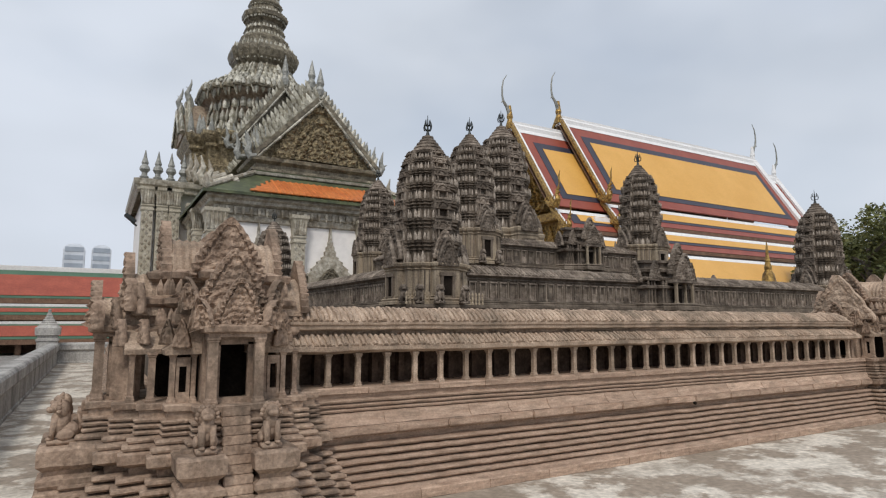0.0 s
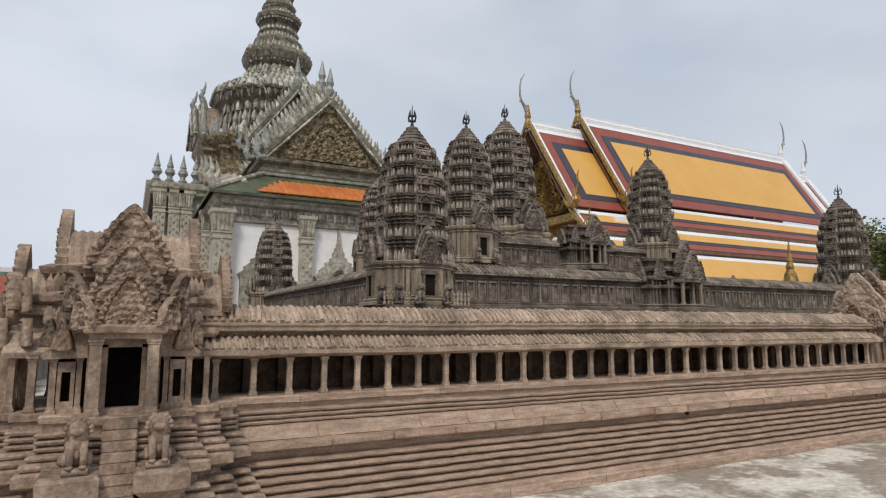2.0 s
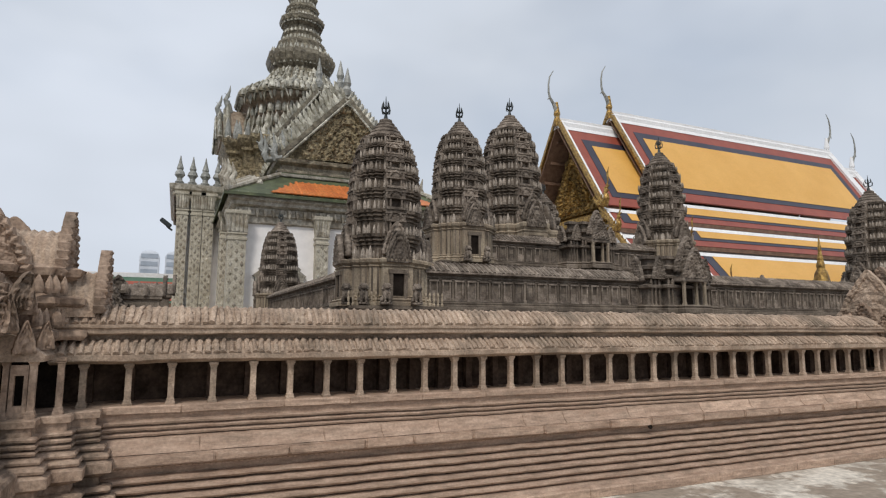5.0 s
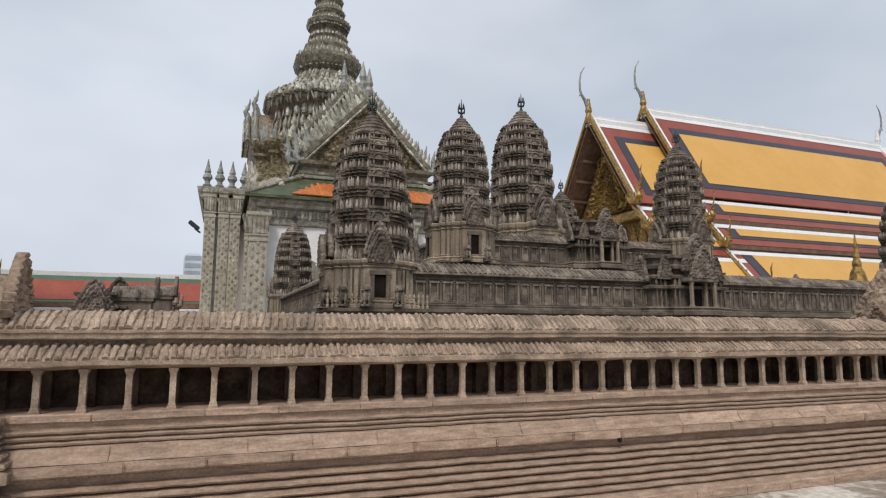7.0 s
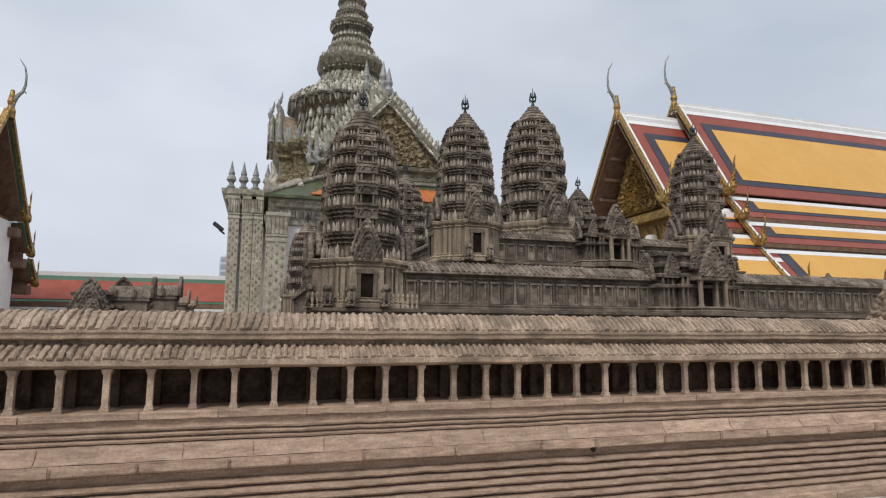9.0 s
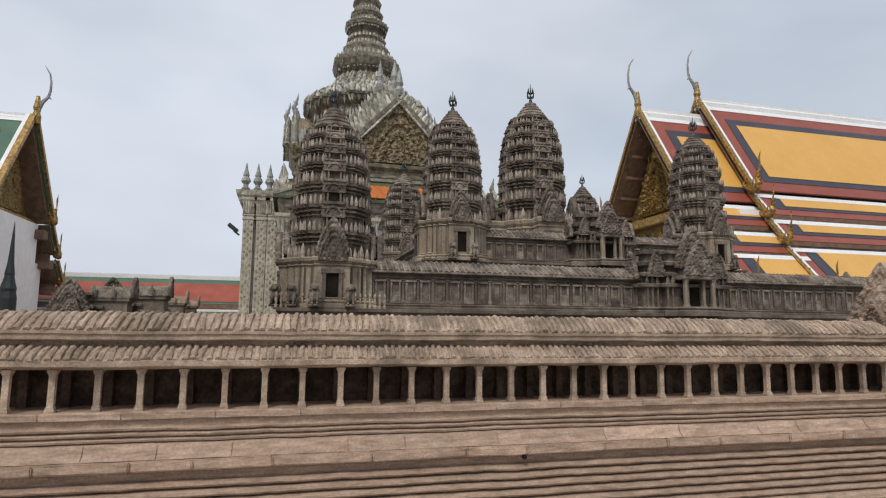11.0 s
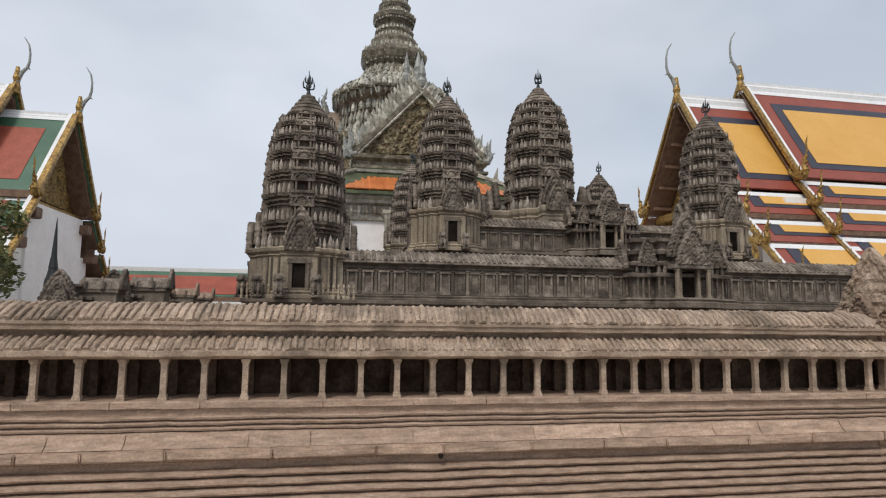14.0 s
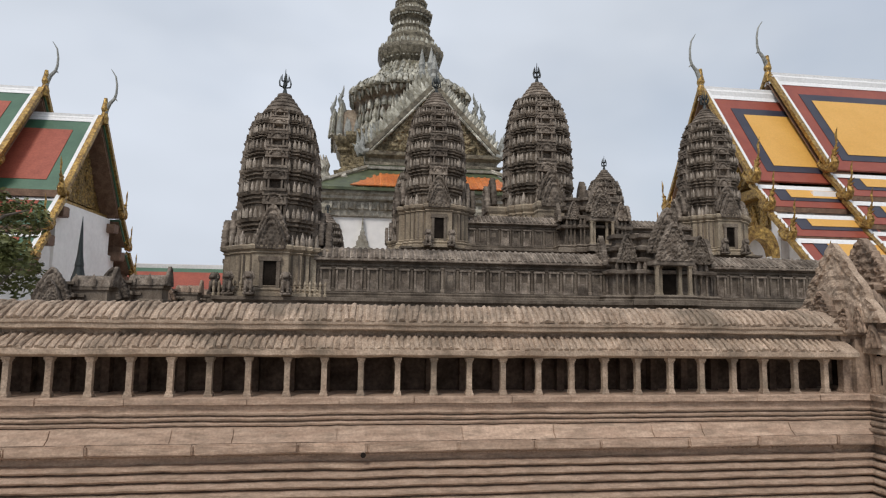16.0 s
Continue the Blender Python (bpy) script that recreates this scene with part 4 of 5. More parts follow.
    for x0, x1, zr, low, horn in ((44.8, 81.0, 24.4, ((6.3, 13.6, 8.0, 11.5), (8.1, 10.95, 9.7, 8.95), (9.8, 8.25, 13.6, 4.2)), 1), (37.9, 46.0, 22.6, ((6.5, 12.35, 8.2, 10.35), (8.6, 9.6, 10.3, 7.75), (10.5, 7.45, 13.4, 4.3)), 1), (80.0, 86.0, 22.4, ((6.2, 12.0, 7.9, 10.2),), 0)):
        zb = zr - (10.4 if x0 > 40 else 9.8)
        rm = 0.3 if x0 < 40 else 1.7
        layer(h, x0, x1, yc, (0.1, zr), (6.5, zb), [(R, 0, 0, 0, 0, 0), (N, 1.7, rm, 2.3, 1.1, 0.19), (Y, 2.6, rm + (1.0 if x0 > 40 else 0.2), 3.2, 1.8, 0.23), (W, 0, 0, 0, math.hypot(6.4, zr - zb) - 1.0, 0.2)])
        for i, (ri, zi, ro, zo) in enumerate(low):
            run = math.hypot(ro - ri, zi - zo)
            last = i == 2
            layer(h, x0 - 0.05, x1 + 0.05, yc, (ri, zi), (ro, zo), [(R, 0, 0, 0, 0, 0), (N, 1.5, rm, 0.30, 0.75, 0.19), (Y, 2.6, rm + 0.4, 0.5, 1.15, 0.23), (W, 0, 0, 0.0, run - 0.5, 0.24)])
            for s in (-1, 1):
                part("eave_board", boxed(x0, x1, yc + s * ro - 0.1, yc + s * ro + 0.1, zo - 0.3, zo + 0.1), M_SOFFIT, h)
            if x0 < 79:
                barge(h, x0 - 0.1, yc, (ri - 0.2, zi + 0.1), (ro, zo), M_GOLD, 0.4, 0.28, 5, 1.7)
        bm = bmesh.new()
        sweep(bm, rect(x0, x1, yc - 0.3, yc + 0.3), [(0.25, zr - 0.5), (0.25, zr + 0.15), (0.08, zr + 0.35), (0.08, zr + 0.62), (-0.1, zr + 0.7)])
        part("ridge", bm, W, h, "white plastered ridge")
        if x0 < 79:
            barge(h, x0 - 0.2, yc, (0.0, zr + 0.25), (6.6, zb + 0.1), M_GOLD, 0.42, 0.3, 26, 2.0)
            bm = bmesh.new()
            prism(bm, [(-6.2, zb - 0.4), (6.2, zb - 0.4), (0, zr - 0.4)], 0, 0.5)
            g = part("gable", bm, M_GOLDDARK, h, "gilded carved gable under a deep eave")
            g.matrix_basis = pose(x0 + 2.3, yc, 0, 0, 0, -90)
            for s in (-1, 1):
                bm = bmesh.new()
                slab(bm, [(x0 - 0.3, yc, zr - 0.35), (x0 + 2.3, yc, zr - 0.35), (x0 + 2.3, yc + s * 6.45, zb - 0.3), (x0 - 0.3, yc + s * 6.45, zb - 0.3)], 0.1)
                part("soffit", bm, M_SOFFIT, h, "dark timber soffit")
            for k in range(4):
                f = part("gable_relief", flame(7.4 - 1.5 * k, 7.4 - 1.5 * k, 0.9, seed=11.0 + k, nu=36, nv=30), M_GOLD if k % 2 else M_GOLDDARK, h)
                f.matrix_basis = pose(x0 + 2.25 - 0.08 * k, yc, zb + 0.2 + 0.3 * k, 0, 0, -90)
            for k in range(5):
                for s in (-1, 1):
                    bm = bmesh.new()
                    kk = 0.12 + 0.2 * k
                    box(bm, x0 + 0.3, x0 + 2.3, yc + s * 6.2 * kk - 0.12, yc + s * 6.2 * kk + 0.12, zr - 9.5 * kk - 0.75, zr - 9.5 * kk - 0.45)
                    part("soffit_beam", bm, M_SOFFIT, h)
            b = part("tie_beam", boxed(x0 + 1.0, x0 + 2.9, yc - 6.6, yc + 6.6, zb - 1.1, zb - 0.3, 0.05), M_GOLD, h, "gilded tie beam")
            b = part("frieze", boxed(x0 + 1.9, x0 + 2.8, yc - 6.4, yc + 6.4, zb - 3.6, zb - 1.1, 0.05), M_GOLDDARK, h, "gilded frieze with arched panels")
            for k in range(9):
                f = part("arch_panel", flame(1.15, 1.9, 0.25, seed=20.0, nu=8, nv=8), M_GOLD, h)
                f.matrix_basis = pose(x0 + 1.88, yc - 5.2 + 1.3 * k, zb - 3.4, 0, 0, -90)
        if x0 > 44:
            barge(h, x1 + 0.1, yc, (0.0, zr + 0.2), (6.6, zb + 0.1), W, 0.7, 0.25, 0, 0, facing=1)
        for xe, sd, m_ in ((x0 - 0.2, 1, M_SPIKE), (x1, -1, M_SPIKE)):
            if x0 < 46 and xe == x1 and x0 < 40:
                continue
            if x0 > 79 and xe != x1:
                continue
            c = part("chofa", chofa(5.4, sd), m_, h, "slender grey horn finial")
            c.location = (xe, yc, zr + 0.45)
            bm = bmesh.new()
            lathe(bm, [(0.36, zr - 0.2), (0.38, zr + 0.4), (0.26, zr + 0.8), (0.36, zr + 1.1), (0.24, zr + 1.7), (0.15, zr + 2.4)], 10)
            k = part("chofa_base", bm, M_GOLD if sd > 0 else W, h)
            k.location = (xe, yc, 0)
    part("wall", boxed(42.5, 84, 43.5, 58.5, -0.9, 12.0), M_WHITE, h)
    for k in range(4):
        p = part("column", boxed(-0.45, 0.45, -0.45, 0.45, -0.9, 10.4, 0.1), M_WHITE, h)
        p.location = (39.4, 43.5 + 5.0 * k, 0)
    return h


yellow_hall()


def prasat():
    h = thing("prasat", "Thai royal pantheon clad in grey-green porcelain mosaic with spire", "temple")
    cx, cy = 10.35, 45.0
    x0, x1 = cx - 5.75, cx + 5.75
    part("wall", boxed(x0 + 0.3, x1 - 0.3, 30.24, 59.5, -0.9, 6.7), M_WHITE, h, "white plastered wall")
    part("side_wall", boxed(2.1, cx * 2 - 2.1, 39.8, 50.2, -0.9, 9.4), M_WHITE, h)
    bm = bmesh.new()
    sweep(bm, rect(x0, x1, 30.0, 60.0), [(-0.9, 6.52), (-0.2, 6.5), (-0.1, 6.55), (-0.1, 6.85), (0.0, 6.9), (0.0, 7.25), (0.25, 7.35), (0.25, 7.5), (0.4, 7.6), (0.4, 7.75)])
    part("frieze", bm, M_MOSAICPALE, h, "mosaic frieze")
    lf = part("antefix", leaf(0.34, 0.75, 0.3), M_MOSAICPALE, h)
    lf.matrix_basis = pose(x0 - 0.5, 29.5, 7.9)
    for i in range(30):
        place(lf, h, sized(pose(x0 - 0.4 + (x1 - x0 + 0.8) * i / 29, 29.42, 7.72), 0.25))
        place(lf, h, sized(pose(x0 + 0.2 + (x1 - x0 - 0.4) * i / 29, 29.93, 7.22, 180), 0.6, 0.5, 0.6))
    # skirt roof with hips and a tiled orange panel
    bm = bmesh.new()
    sweep(bm, rect(x0, x1, 30.0, 60.0), [(0.62, 7.72), (0.62, 7.86), (-2.4, 9.5), (-2.4, 9.8)])
    part("skirt_roof", bm, M_DKGREEN, h, "green tiled skirt roof")
    bm = bmesh.new()
    slab(bm, [(cx - 4.25, 29.45, 7.9), (cx + 4.6, 29.45, 7.9), (cx + 3.1, 31.35, 8.93), (cx - 2.6, 31.35, 8.93)], 0.05, 0.06)
    part("skirt_panel", bm, M_ORANGE, h, "orange tiled roof panel")
    row = None
    for k in range(27):
        x = cx - 4.05 + 8.5 * k / 26
        k2 = 0.8 * (max(0.12, min(1.0, (x - (cx - 4.25)) / 1.4)) if x < cx else max(0.15, min(1.0, ((cx + 4.6) - x) / 1.3)))
        if row is None:
            bm = bmesh.new()
            tube(bm, [(0, 0, 0), (0, 2.35, 1.275)], [0.09, 0.09], 6)
            row = part("roof_rib", bm, M_ORANGE, h)
            row.matrix_basis = sized(pose(x, 29.5, 8.0), 1, k2, k2)
        else:
            place(row, h, sized(pose(x, 29.5, 8.0), 1, k2, k2))
    for s in (-1, 1):
        bm = bmesh.new()
        tube(bm, [(cx + s * 6.3, 29.4, 7.9), (cx + s * 3.4, 32.4, 9.65)], [0.12, 0.12], 6)
        part("hip_ridge", bm, M_MOSAICPALE, h)
    part("top_ridge", boxed(cx - 3.6, cx + 3.6, 32.25, 32.45, 9.5, 9.68, 0.03), M_MOSAICPALE, h)
    # columns

    def column(x, y, w, zt):
        bm = bmesh.new()
        hw = w / 2
        sweep(bm, rect(-hw, hw, -hw, hw), [(0, -0.9), (0, zt - 1.42), (0.05, zt - 1.40), (0.05, zt - 1.30), (0, zt - 1.27), (0.0, zt - 1.16), (0.05, zt - 1.13), (0.05, zt - 1.05), (0.0, zt - 1.02), (0.02, zt - 0.7), (0.10, zt - 0.25), (0.16, zt - 0.16), (0.16, zt)])
        c = part("column", bm, M_COLUMN, h, "square mosaic column with lotus capital")
        c.location = (x, y, 0)
        zz = zt - 1.7
        n = 0
        dia = None
        while zz > 0.6:
            for u in (-0.5, 0.0, 0.5):
                if dia is None:
                    bm = bmesh.new()
                    rings(bm, [[(0, 0, 0.15), (0.09, 0, 0), (0, 0, -0.15), (-0.09, 0, 0)], [(0, -0.04, 0.09), (0.06, -0.04, 0), (0, -0.04, -0.09), (-0.06, -0.04, 0)]], True)
                    dia = part("lozenge", bm, M_MOSAICPALE, c)
                    dia.location = (u * w * 0.62, -hw, zz + (0.19 if u == 0 else 0))
                else:
                    place(dia, c, pose(u * w * 0.62, -hw, zz + (0.19 if u == 0 else 0)))
            zz -= 0.42
        for k in range(5):
            q = part("capital_leaf", leaf(w * 0.24, 0.86, 0.12), M_MOSAICPALE, c)
            q.matrix_basis = pose(-hw * 0.9 + w * 0.9 * k / 4, -hw - 0.03, zt - 1.02, 8)

    for x, w in ((cx - 5.68, 0.82), (cx - 1.64, 0.6), (cx + 1.9, 0.6), (cx + 5.9, 0.82)):
        column(x, 30.0, w, 7.0)
    for x in (2.26, 3.06, 3.72):
        column(x, 39.3, 0.62, 9.6)
    column(x0 - 0.2, 34.0, 0.42, 7.6), column(x0 - 0.1, 37.0, 0.42, 8.4)
    # side arm cornice with spikes
    bm = bmesh.new()
    sweep(bm, rect(1.75, cx * 2 - 1.75, 39.2, 50.8), [(0.0, 9.3), (0.1, 9.4), (0.1, 9.6), (0.25, 9.75), (0.3, 10.05), (0.1, 10.12), (-0.6, 10.3)])
    part("cornice", bm, M_MOSAICPALE, h)
    for k in range(4):
        bm = bmesh.new()
        lathe(bm, [(0.24, 0), (0.26, 0.12), (0.16, 0.2), (0.15, 0.35), (0.30, 0.55), (0.24, 0.75), (0.16, 0.85), (0.20, 0.95), (0.1, 1.3), (0.02, 1.75)], 8)
        sp = part("spike_finial", bm, M_SPIKE, h, "grey glazed bud finial")
        sp.location = (2.0 + 0.72 * k, 39.2, 10.1)
    # scales and antefixes too many to count are gathered, then laid as one skin
    scales, reds = [], []

    def lay(name, items, w, hgt, d, m_):
        shape = [[(x * w / 2 * q, y * d / 2 * q, z * hgt) for x, y in ((1, -0.4), (0, -1), (-1, -0.4), (0, 0.9))] for q, z in ((0.8, 0), (1, 0.28), (0.75, 0.62), (0.08, 1))]
        vs, fs = [], []
        for m in items:
            b = len(vs)
            vs += [tuple(m @ Vector(p)) for lp in shape for p in lp]
            for r in range(3):
                fs += [(b + 4 * r + i, b + 4 * r + (i + 1) % 4, b + 4 * r + 4 + (i + 1) % 4, b + 4 * r + 4 + i) for i in range(4)]
            fs.append((b + 12, b + 13, b + 14, b + 15))
        me = bpy.data.meshes.new(name)
        me.from_pydata(vs, [], fs)
        me.materials.append(m_)
        o = new(name, me)
        o.parent = h
        tagged(o, kind="stuff")

    def girdle(items, half, z, step, k, tilt=8.0, lift=0.0):
        """Antefixes that stand round the redented plan."""
        loop = [Vector((x * half, y * half)) for x, y in PLAN]
        for i, a in enumerate(loop):
            b = loop[(i + 1) % len(loop)]
            n = max(1, int((b - a).length / step))
            face = math.degrees(math.atan2(b.y - a.y, b.x - a.x))
            for j in range(n):
                p = a.lerp(b, (j + 0.5) / n)
                items.append(sized(pose(ux + p.x, uy + p.y, z + lift, 0, 0, face) @ pose(0, 0, 0, tilt), k * random.uniform(0.88, 1.12)))

    ux, uy = 9.98, 45.0
    bm = bmesh.new()
    sweep(bm, cross(ux, uy, [(5.1, 2.3), (4.2, 3.5), (3.5, 4.2)]), [(1.0, 10.2), (0.6, 10.8), (0.3, 11.5), (0.35, 11.75), (0.0, 11.9), (-0.15, 12.1), (-0.05, 13.1), (0.15, 13.3), (0.1, 13.5), (0.3, 13.8), (0.4, 14.0), (0.4, 14.25), (-0.3, 14.4)])
    part("upper_body", bm, M_PEDIMENT, h, "gilded mosaic pedestal below the roof")
    bm = bmesh.new()
    scaled(bm, PLAN, [(4.15, 14.2), (4.1, 14.7), (3.75, 14.8), (3.65, 15.3), (3.8, 15.4), (3.8, 15.55), (3.5, 15.7), (3.5, 16.2), (3.65, 16.4), (3.65, 16.6), (3.55, 16.7), (3.75, 17.2), (4.2, 17.5), (4.3, 17.75)], ux, uy)
    part("drum", bm, M_MOSAICRED, h, "russet mosaic drum with niches")
    bm = bmesh.new()
    scaled(bm, PLAN, [(4.2, 17.7), (4.5, 17.75), (4.55, 17.95), (4.1, 18.3), (3.5, 18.65), (2.95, 19.05), (2.55, 19.5), (2.25, 20.0), (2.0, 20.5)], ux, uy)
    part("dome_roof", bm, M_MOSAIC, h, "concave roof of green mosaic scales")
    for half, z, step, k, t in ((4.5, 17.85, 0.36, 1.0, 22), (4.15, 18.25, 0.36, 0.95, 40), (3.75, 18.5, 0.36, 0.9, 38), (3.35, 18.75, 0.36, 0.9, 35), (3.0, 19.02, 0.34, 0.85, 32), (2.68, 19.35, 0.34, 0.8, 28), (2.42, 19.7, 0.32, 0.8, 24), (2.2, 20.05, 0.32, 0.75, 18)):
        girdle(scales, half, z, step, k, -t)
    girdle(scales, 4.35, 17.9, 0.40, 0.95, 190)
    for half, z, step, k, t in ((4.2, 14.3, 0.55, 1.5, 0), (3.95, 14.9, 0.5, 1.2, 0), (3.9, 15.5, 0.42, 1.3, 0), (3.7, 16.5, 0.38, 1.1, 0)):
        girdle(reds, half, z, step, k, t)
    # side arms: ridge roofs that end in flame-edged gables with horn finials
    for sx in (-1, 1):
        for dx, hw, za, zh in ((4.8, 2.2, 17.1, 1.9), (5.35, 2.05, 16.4, 1.8)):
            bm = bmesh.new()
            prism(bm, [(-hw, 14.25), (hw, 14.25), (hw * 0.45, 14.25 + (za - 14.25) * 0.5), (0, za), (-hw * 0.45, 14.25 + (za - 14.25) * 0.5)], -0.25, 2.4 if dx < 5.2 else 1.2)
            g = part("side_gable", bm, M_MOSAICRED, h, "side gable of russet mosaic")
            g.matrix_basis = pose(ux + sx * dx, uy, 0, 0, 0, 90 * sx)
            for sy in (-1, 1):
                bm = bmesh.new()
                tube(bm, [(0, 0, za + 0.15), (0, sy * hw * 0.45, 14.4 + (za - 14.25) * 0.5), (0, sy * hw, 14.35)], [0.17, 0.17, 0.2], 6)
                part("bargeboard", bm, M_MOSAICPALE, h).location = (ux + sx * (dx + 0.3), uy, 0)
                for i in range(11):
                    f = (i + 0.4) / 11
                    y = hw * f
                    z = float(np.interp(f, (0, 0.45, 1), (za, 14.25 + (za - 14.25) * 0.5, 14.25)))
                    scales.append(sized(pose(ux + sx * (dx + 0.3), uy + sy * y, z + 0.15, 0, 0, 90 * sx), 0.95))
                    scales.append(sized(pose(ux + sx * (dx + 0.5), uy + sy * y, z - 0.1, 0, sx * 30, 90 * sx), 0.8))
            bm = bmesh.new()
            tube(bm, [(-sx * 0.1, 0, -0.2), (sx * 0.1, 0, zh * 0.2), (sx * 0.28, 0, zh * 0.42), (sx * 0.14, 0, zh * 0.6), (sx * 0.02, 0, zh * 0.8), (0, 0, zh)], [0.2, 0.24, 0.18, 0.13, 0.08, 0.02], 8)
            for q in (0.35, 0.55):
                tube(bm, [(0, 0, zh * q), (sx * 0.38, 0, zh * (q + 0.12))], [0.09, 0.01], 5)
            sp = part("horn_finial", bm, M_SPIKE, h, "grey glazed horn finial")
            sp.location = (ux + sx * (dx + 0.2), uy, za)
            for q, yq in ((0, -2.1), (1, -2.7)):
                sp = part("corner_spike", leaf(0.42, 1.5 - 0.3 * q, 0.34), M_SPIKE, h)
                sp.location = (ux + sx * (dx - 0.2 - 0.7 * q), uy + yq, 14.3)
    bm = bmesh.new()
    sweep(bm, rect(6.9, 14.2, 32.5, 36.0), [(0.0, 9.5), (0.0, 9.72), (0.12, 9.78), (0.12, 9.92), (-0.1, 9.98), (-0.1, 10.2), (0.15, 10.35), (0.2, 10.55), (-0.3, 10.6)])
    part("gable_cornice", bm, M_MOSAIC, h, "dark mosaic cornice below the front gable")
    # front gables that step back and up, edged with rows of scales
    gx = 10.5
    for y, zb, hw, za, deep, zf in ((32.8, 10.55, 3.5, 14.3, 2.2, 1.7), (34.5, 10.9, 3.75, 15.35, 6.6, 1.8), (40.7, 13.2, 3.3, 17.75, 4.5, 2.2)):
        bm = bmesh.new()
        prism(bm, [(-hw, zb), (hw, zb), (0, za)], y, y + deep)
        g = part("gable", bm, M_PEDIMENT if y < 33 else M_MOSAIC, h, "carved mosaic gable")
        g.location.x = gx
        if y < 33:
            for k in range(3):
                f = part("gable_relief", flame(5.2 - 1.4 * k, 3.4 - 0.8 * k, 0.35, seed=31.0 + k, nu=36, nv=30), M_PEDIMENT, h)
                f.location = (gx, y - 0.05 - 0.06 * k, zb + 0.12)
        for s in (-1, 1):
            ang = math.degrees(math.atan2(za - zb, hw))
            for dy, e, wd in ((-0.3, 0.0, 0.15), (0.15, 0.32, 0.13)):
                bm = bmesh.new()
                slab(bm, [(gx, y + dy - wd, za + e), (gx, y + dy + wd, za + e), (gx + s * (hw + 0.15), y + dy + wd, zb + e - 0.1), (gx + s * (hw + 0.15), y + dy - wd, zb + e - 0.1)], 0.24)
                part("bargeboard", bm, M_MOSAIC, h)
                for i in range(26):
                    k = (i + 0.5) / 26
                    scales.append(sized(pose(gx + s * hw * k, y + dy - wd - 0.02, za + e - 0.12 + (zb - za) * k, 0, -s * (90 - ang)), 0.42))
                n = 17
                for i in range(n):
                    k = (i + 0.4) / n
                    scales.append(sized(pose(gx + s * hw * k, y + dy, za + 0.2 + e + (zb - za) * k, 0, s * (90 - ang) * 0.5), 0.85 * random.uniform(0.9, 1.1)))
            for r in range(1, int(deep / 0.42)):
                for i in range(11):
                    k = (i + 0.5 + 0.5 * (r % 2)) / 11.8
                    scales.append(sized(pose(gx + s * hw * k, y + 0.35 + 0.42 * r, za + (zb - za) * k, 0, s * 38), 0.72 * random.uniform(0.85, 1.1)))
            for q in range(3):
                bm = bmesh.new()
                tube(bm, [(0, 0, 0), (s * 0.3, 0, -0.05), (s * 0.45, 0, 0.25), (s * 0.36, 0, 0.62), (s * 0.5, 0, 1.3)], [0.2, 0.22, 0.19, 0.13, 0.02], 8)
                tube(bm, [(s * 0.42, 0, 0.3), (s * 0.75, 0, 0.5)], [0.12, 0.02], 5)
                sp = part("naga_tail", bm, M_SPIKE, h)
                sp.matrix_basis = sized(pose(gx + s * (hw - 0.42 * q), y - 0.3 + 0.1 * q, zb + 0.42 * q), 1.0 - 0.12 * q)
        bm = bmesh.new()
        lathe(bm, [(0.2, 0), (0.26, zf * 0.2), (0.17, zf * 0.32), (0.24, zf * 0.45), (0.16, zf * 0.66), (0.02, zf)], 8)
        sp = part("gable_finial", bm, M_SPIKE, h)
        sp.location = (gx, y - 0.25, za + 0.3)
    # curled naga ends on the lower hips beside the front porch
    for s in (-1, 1):
        for y, z, k in ((31.0, 8.35, 1.0), (33.2, 8.9, 1.15), (35.6, 9.5, 1.2), (38.0, 10.1, 1.2)):
            bm = bmesh.new()
            tube(bm, [(-s * 0.9, 0, 0.45), (0, 0, 0), (s * 0.4, 0, 0.05), (s * 0.55, 0, 0.4), (s * 0.42, 0, 0.75), (s * 0.55, 0, 1.3)], [0.16, 0.2, 0.22, 0.18, 0.12, 0.02], 8)
            sp = part("hip_naga", bm, M_MOSAICPALE, h)
            sp.matrix_basis = sized(pose(cx + s * 5.4, y, z), k)
    lay("roof_scale", scales, 0.34, 0.72, 0.3, M_SCALE)
    lay("drum_antefix", reds, 0.36, 0.7, 0.24, M_SCALE)
    # spire of flared mosaic rings
    bm = bmesh.new()
    prof = [(2.1, 19.6), (2.0, 20.1), (1.95, 20.5), (2.35, 21.0), (2.5, 21.5), (2.45, 21.8), (1.9, 22.2), (1.75, 22.5), (1.8, 22.8), (1.5, 23.1), (1.4, 23.4), (1.5, 23.6), (1.25, 23.9), (1.2, 24.2), (1.6, 24.6), (1.65, 24.9), (1.2, 25.2), (1.1, 25.5), (1.25, 25.8), (1.0, 26.1), (0.95, 26.5), (1.1, 26.8), (0.8, 27.3), (0.7, 28.2), (0.85, 28.6), (0.5, 29.4), (0.3, 33), (0.02, 38)]
    scaled(bm, PLAN, prof, ux, uy)
    part("spire", bm, M_MOSAIC, h, "tapering mosaic spire of flared rings")
    rings_ = []
    for hw, z, _, k in ((2.15, 20.9, 10, 0.9), (2.3, 21.4, 10, 0.9), (2.2, 21.9, 9, 0.9), (1.65, 22.6, 8, 0.8), (1.45, 23.1, 8, 0.7), (1.35, 23.7, 7, 0.7), (1.45, 24.5, 8, 0.7), (1.45, 24.9, 8, 0.7), (1.1, 25.7, 6, 0.6), (0.95, 26.2, 6, 0.6), (0.95, 26.8, 6, 0.6), (0.75, 28.5, 5, 0.5)):
        girdle(rings_, hw * 1.02, z - 0.1, 0.30 * k, k * 0.72, -4)
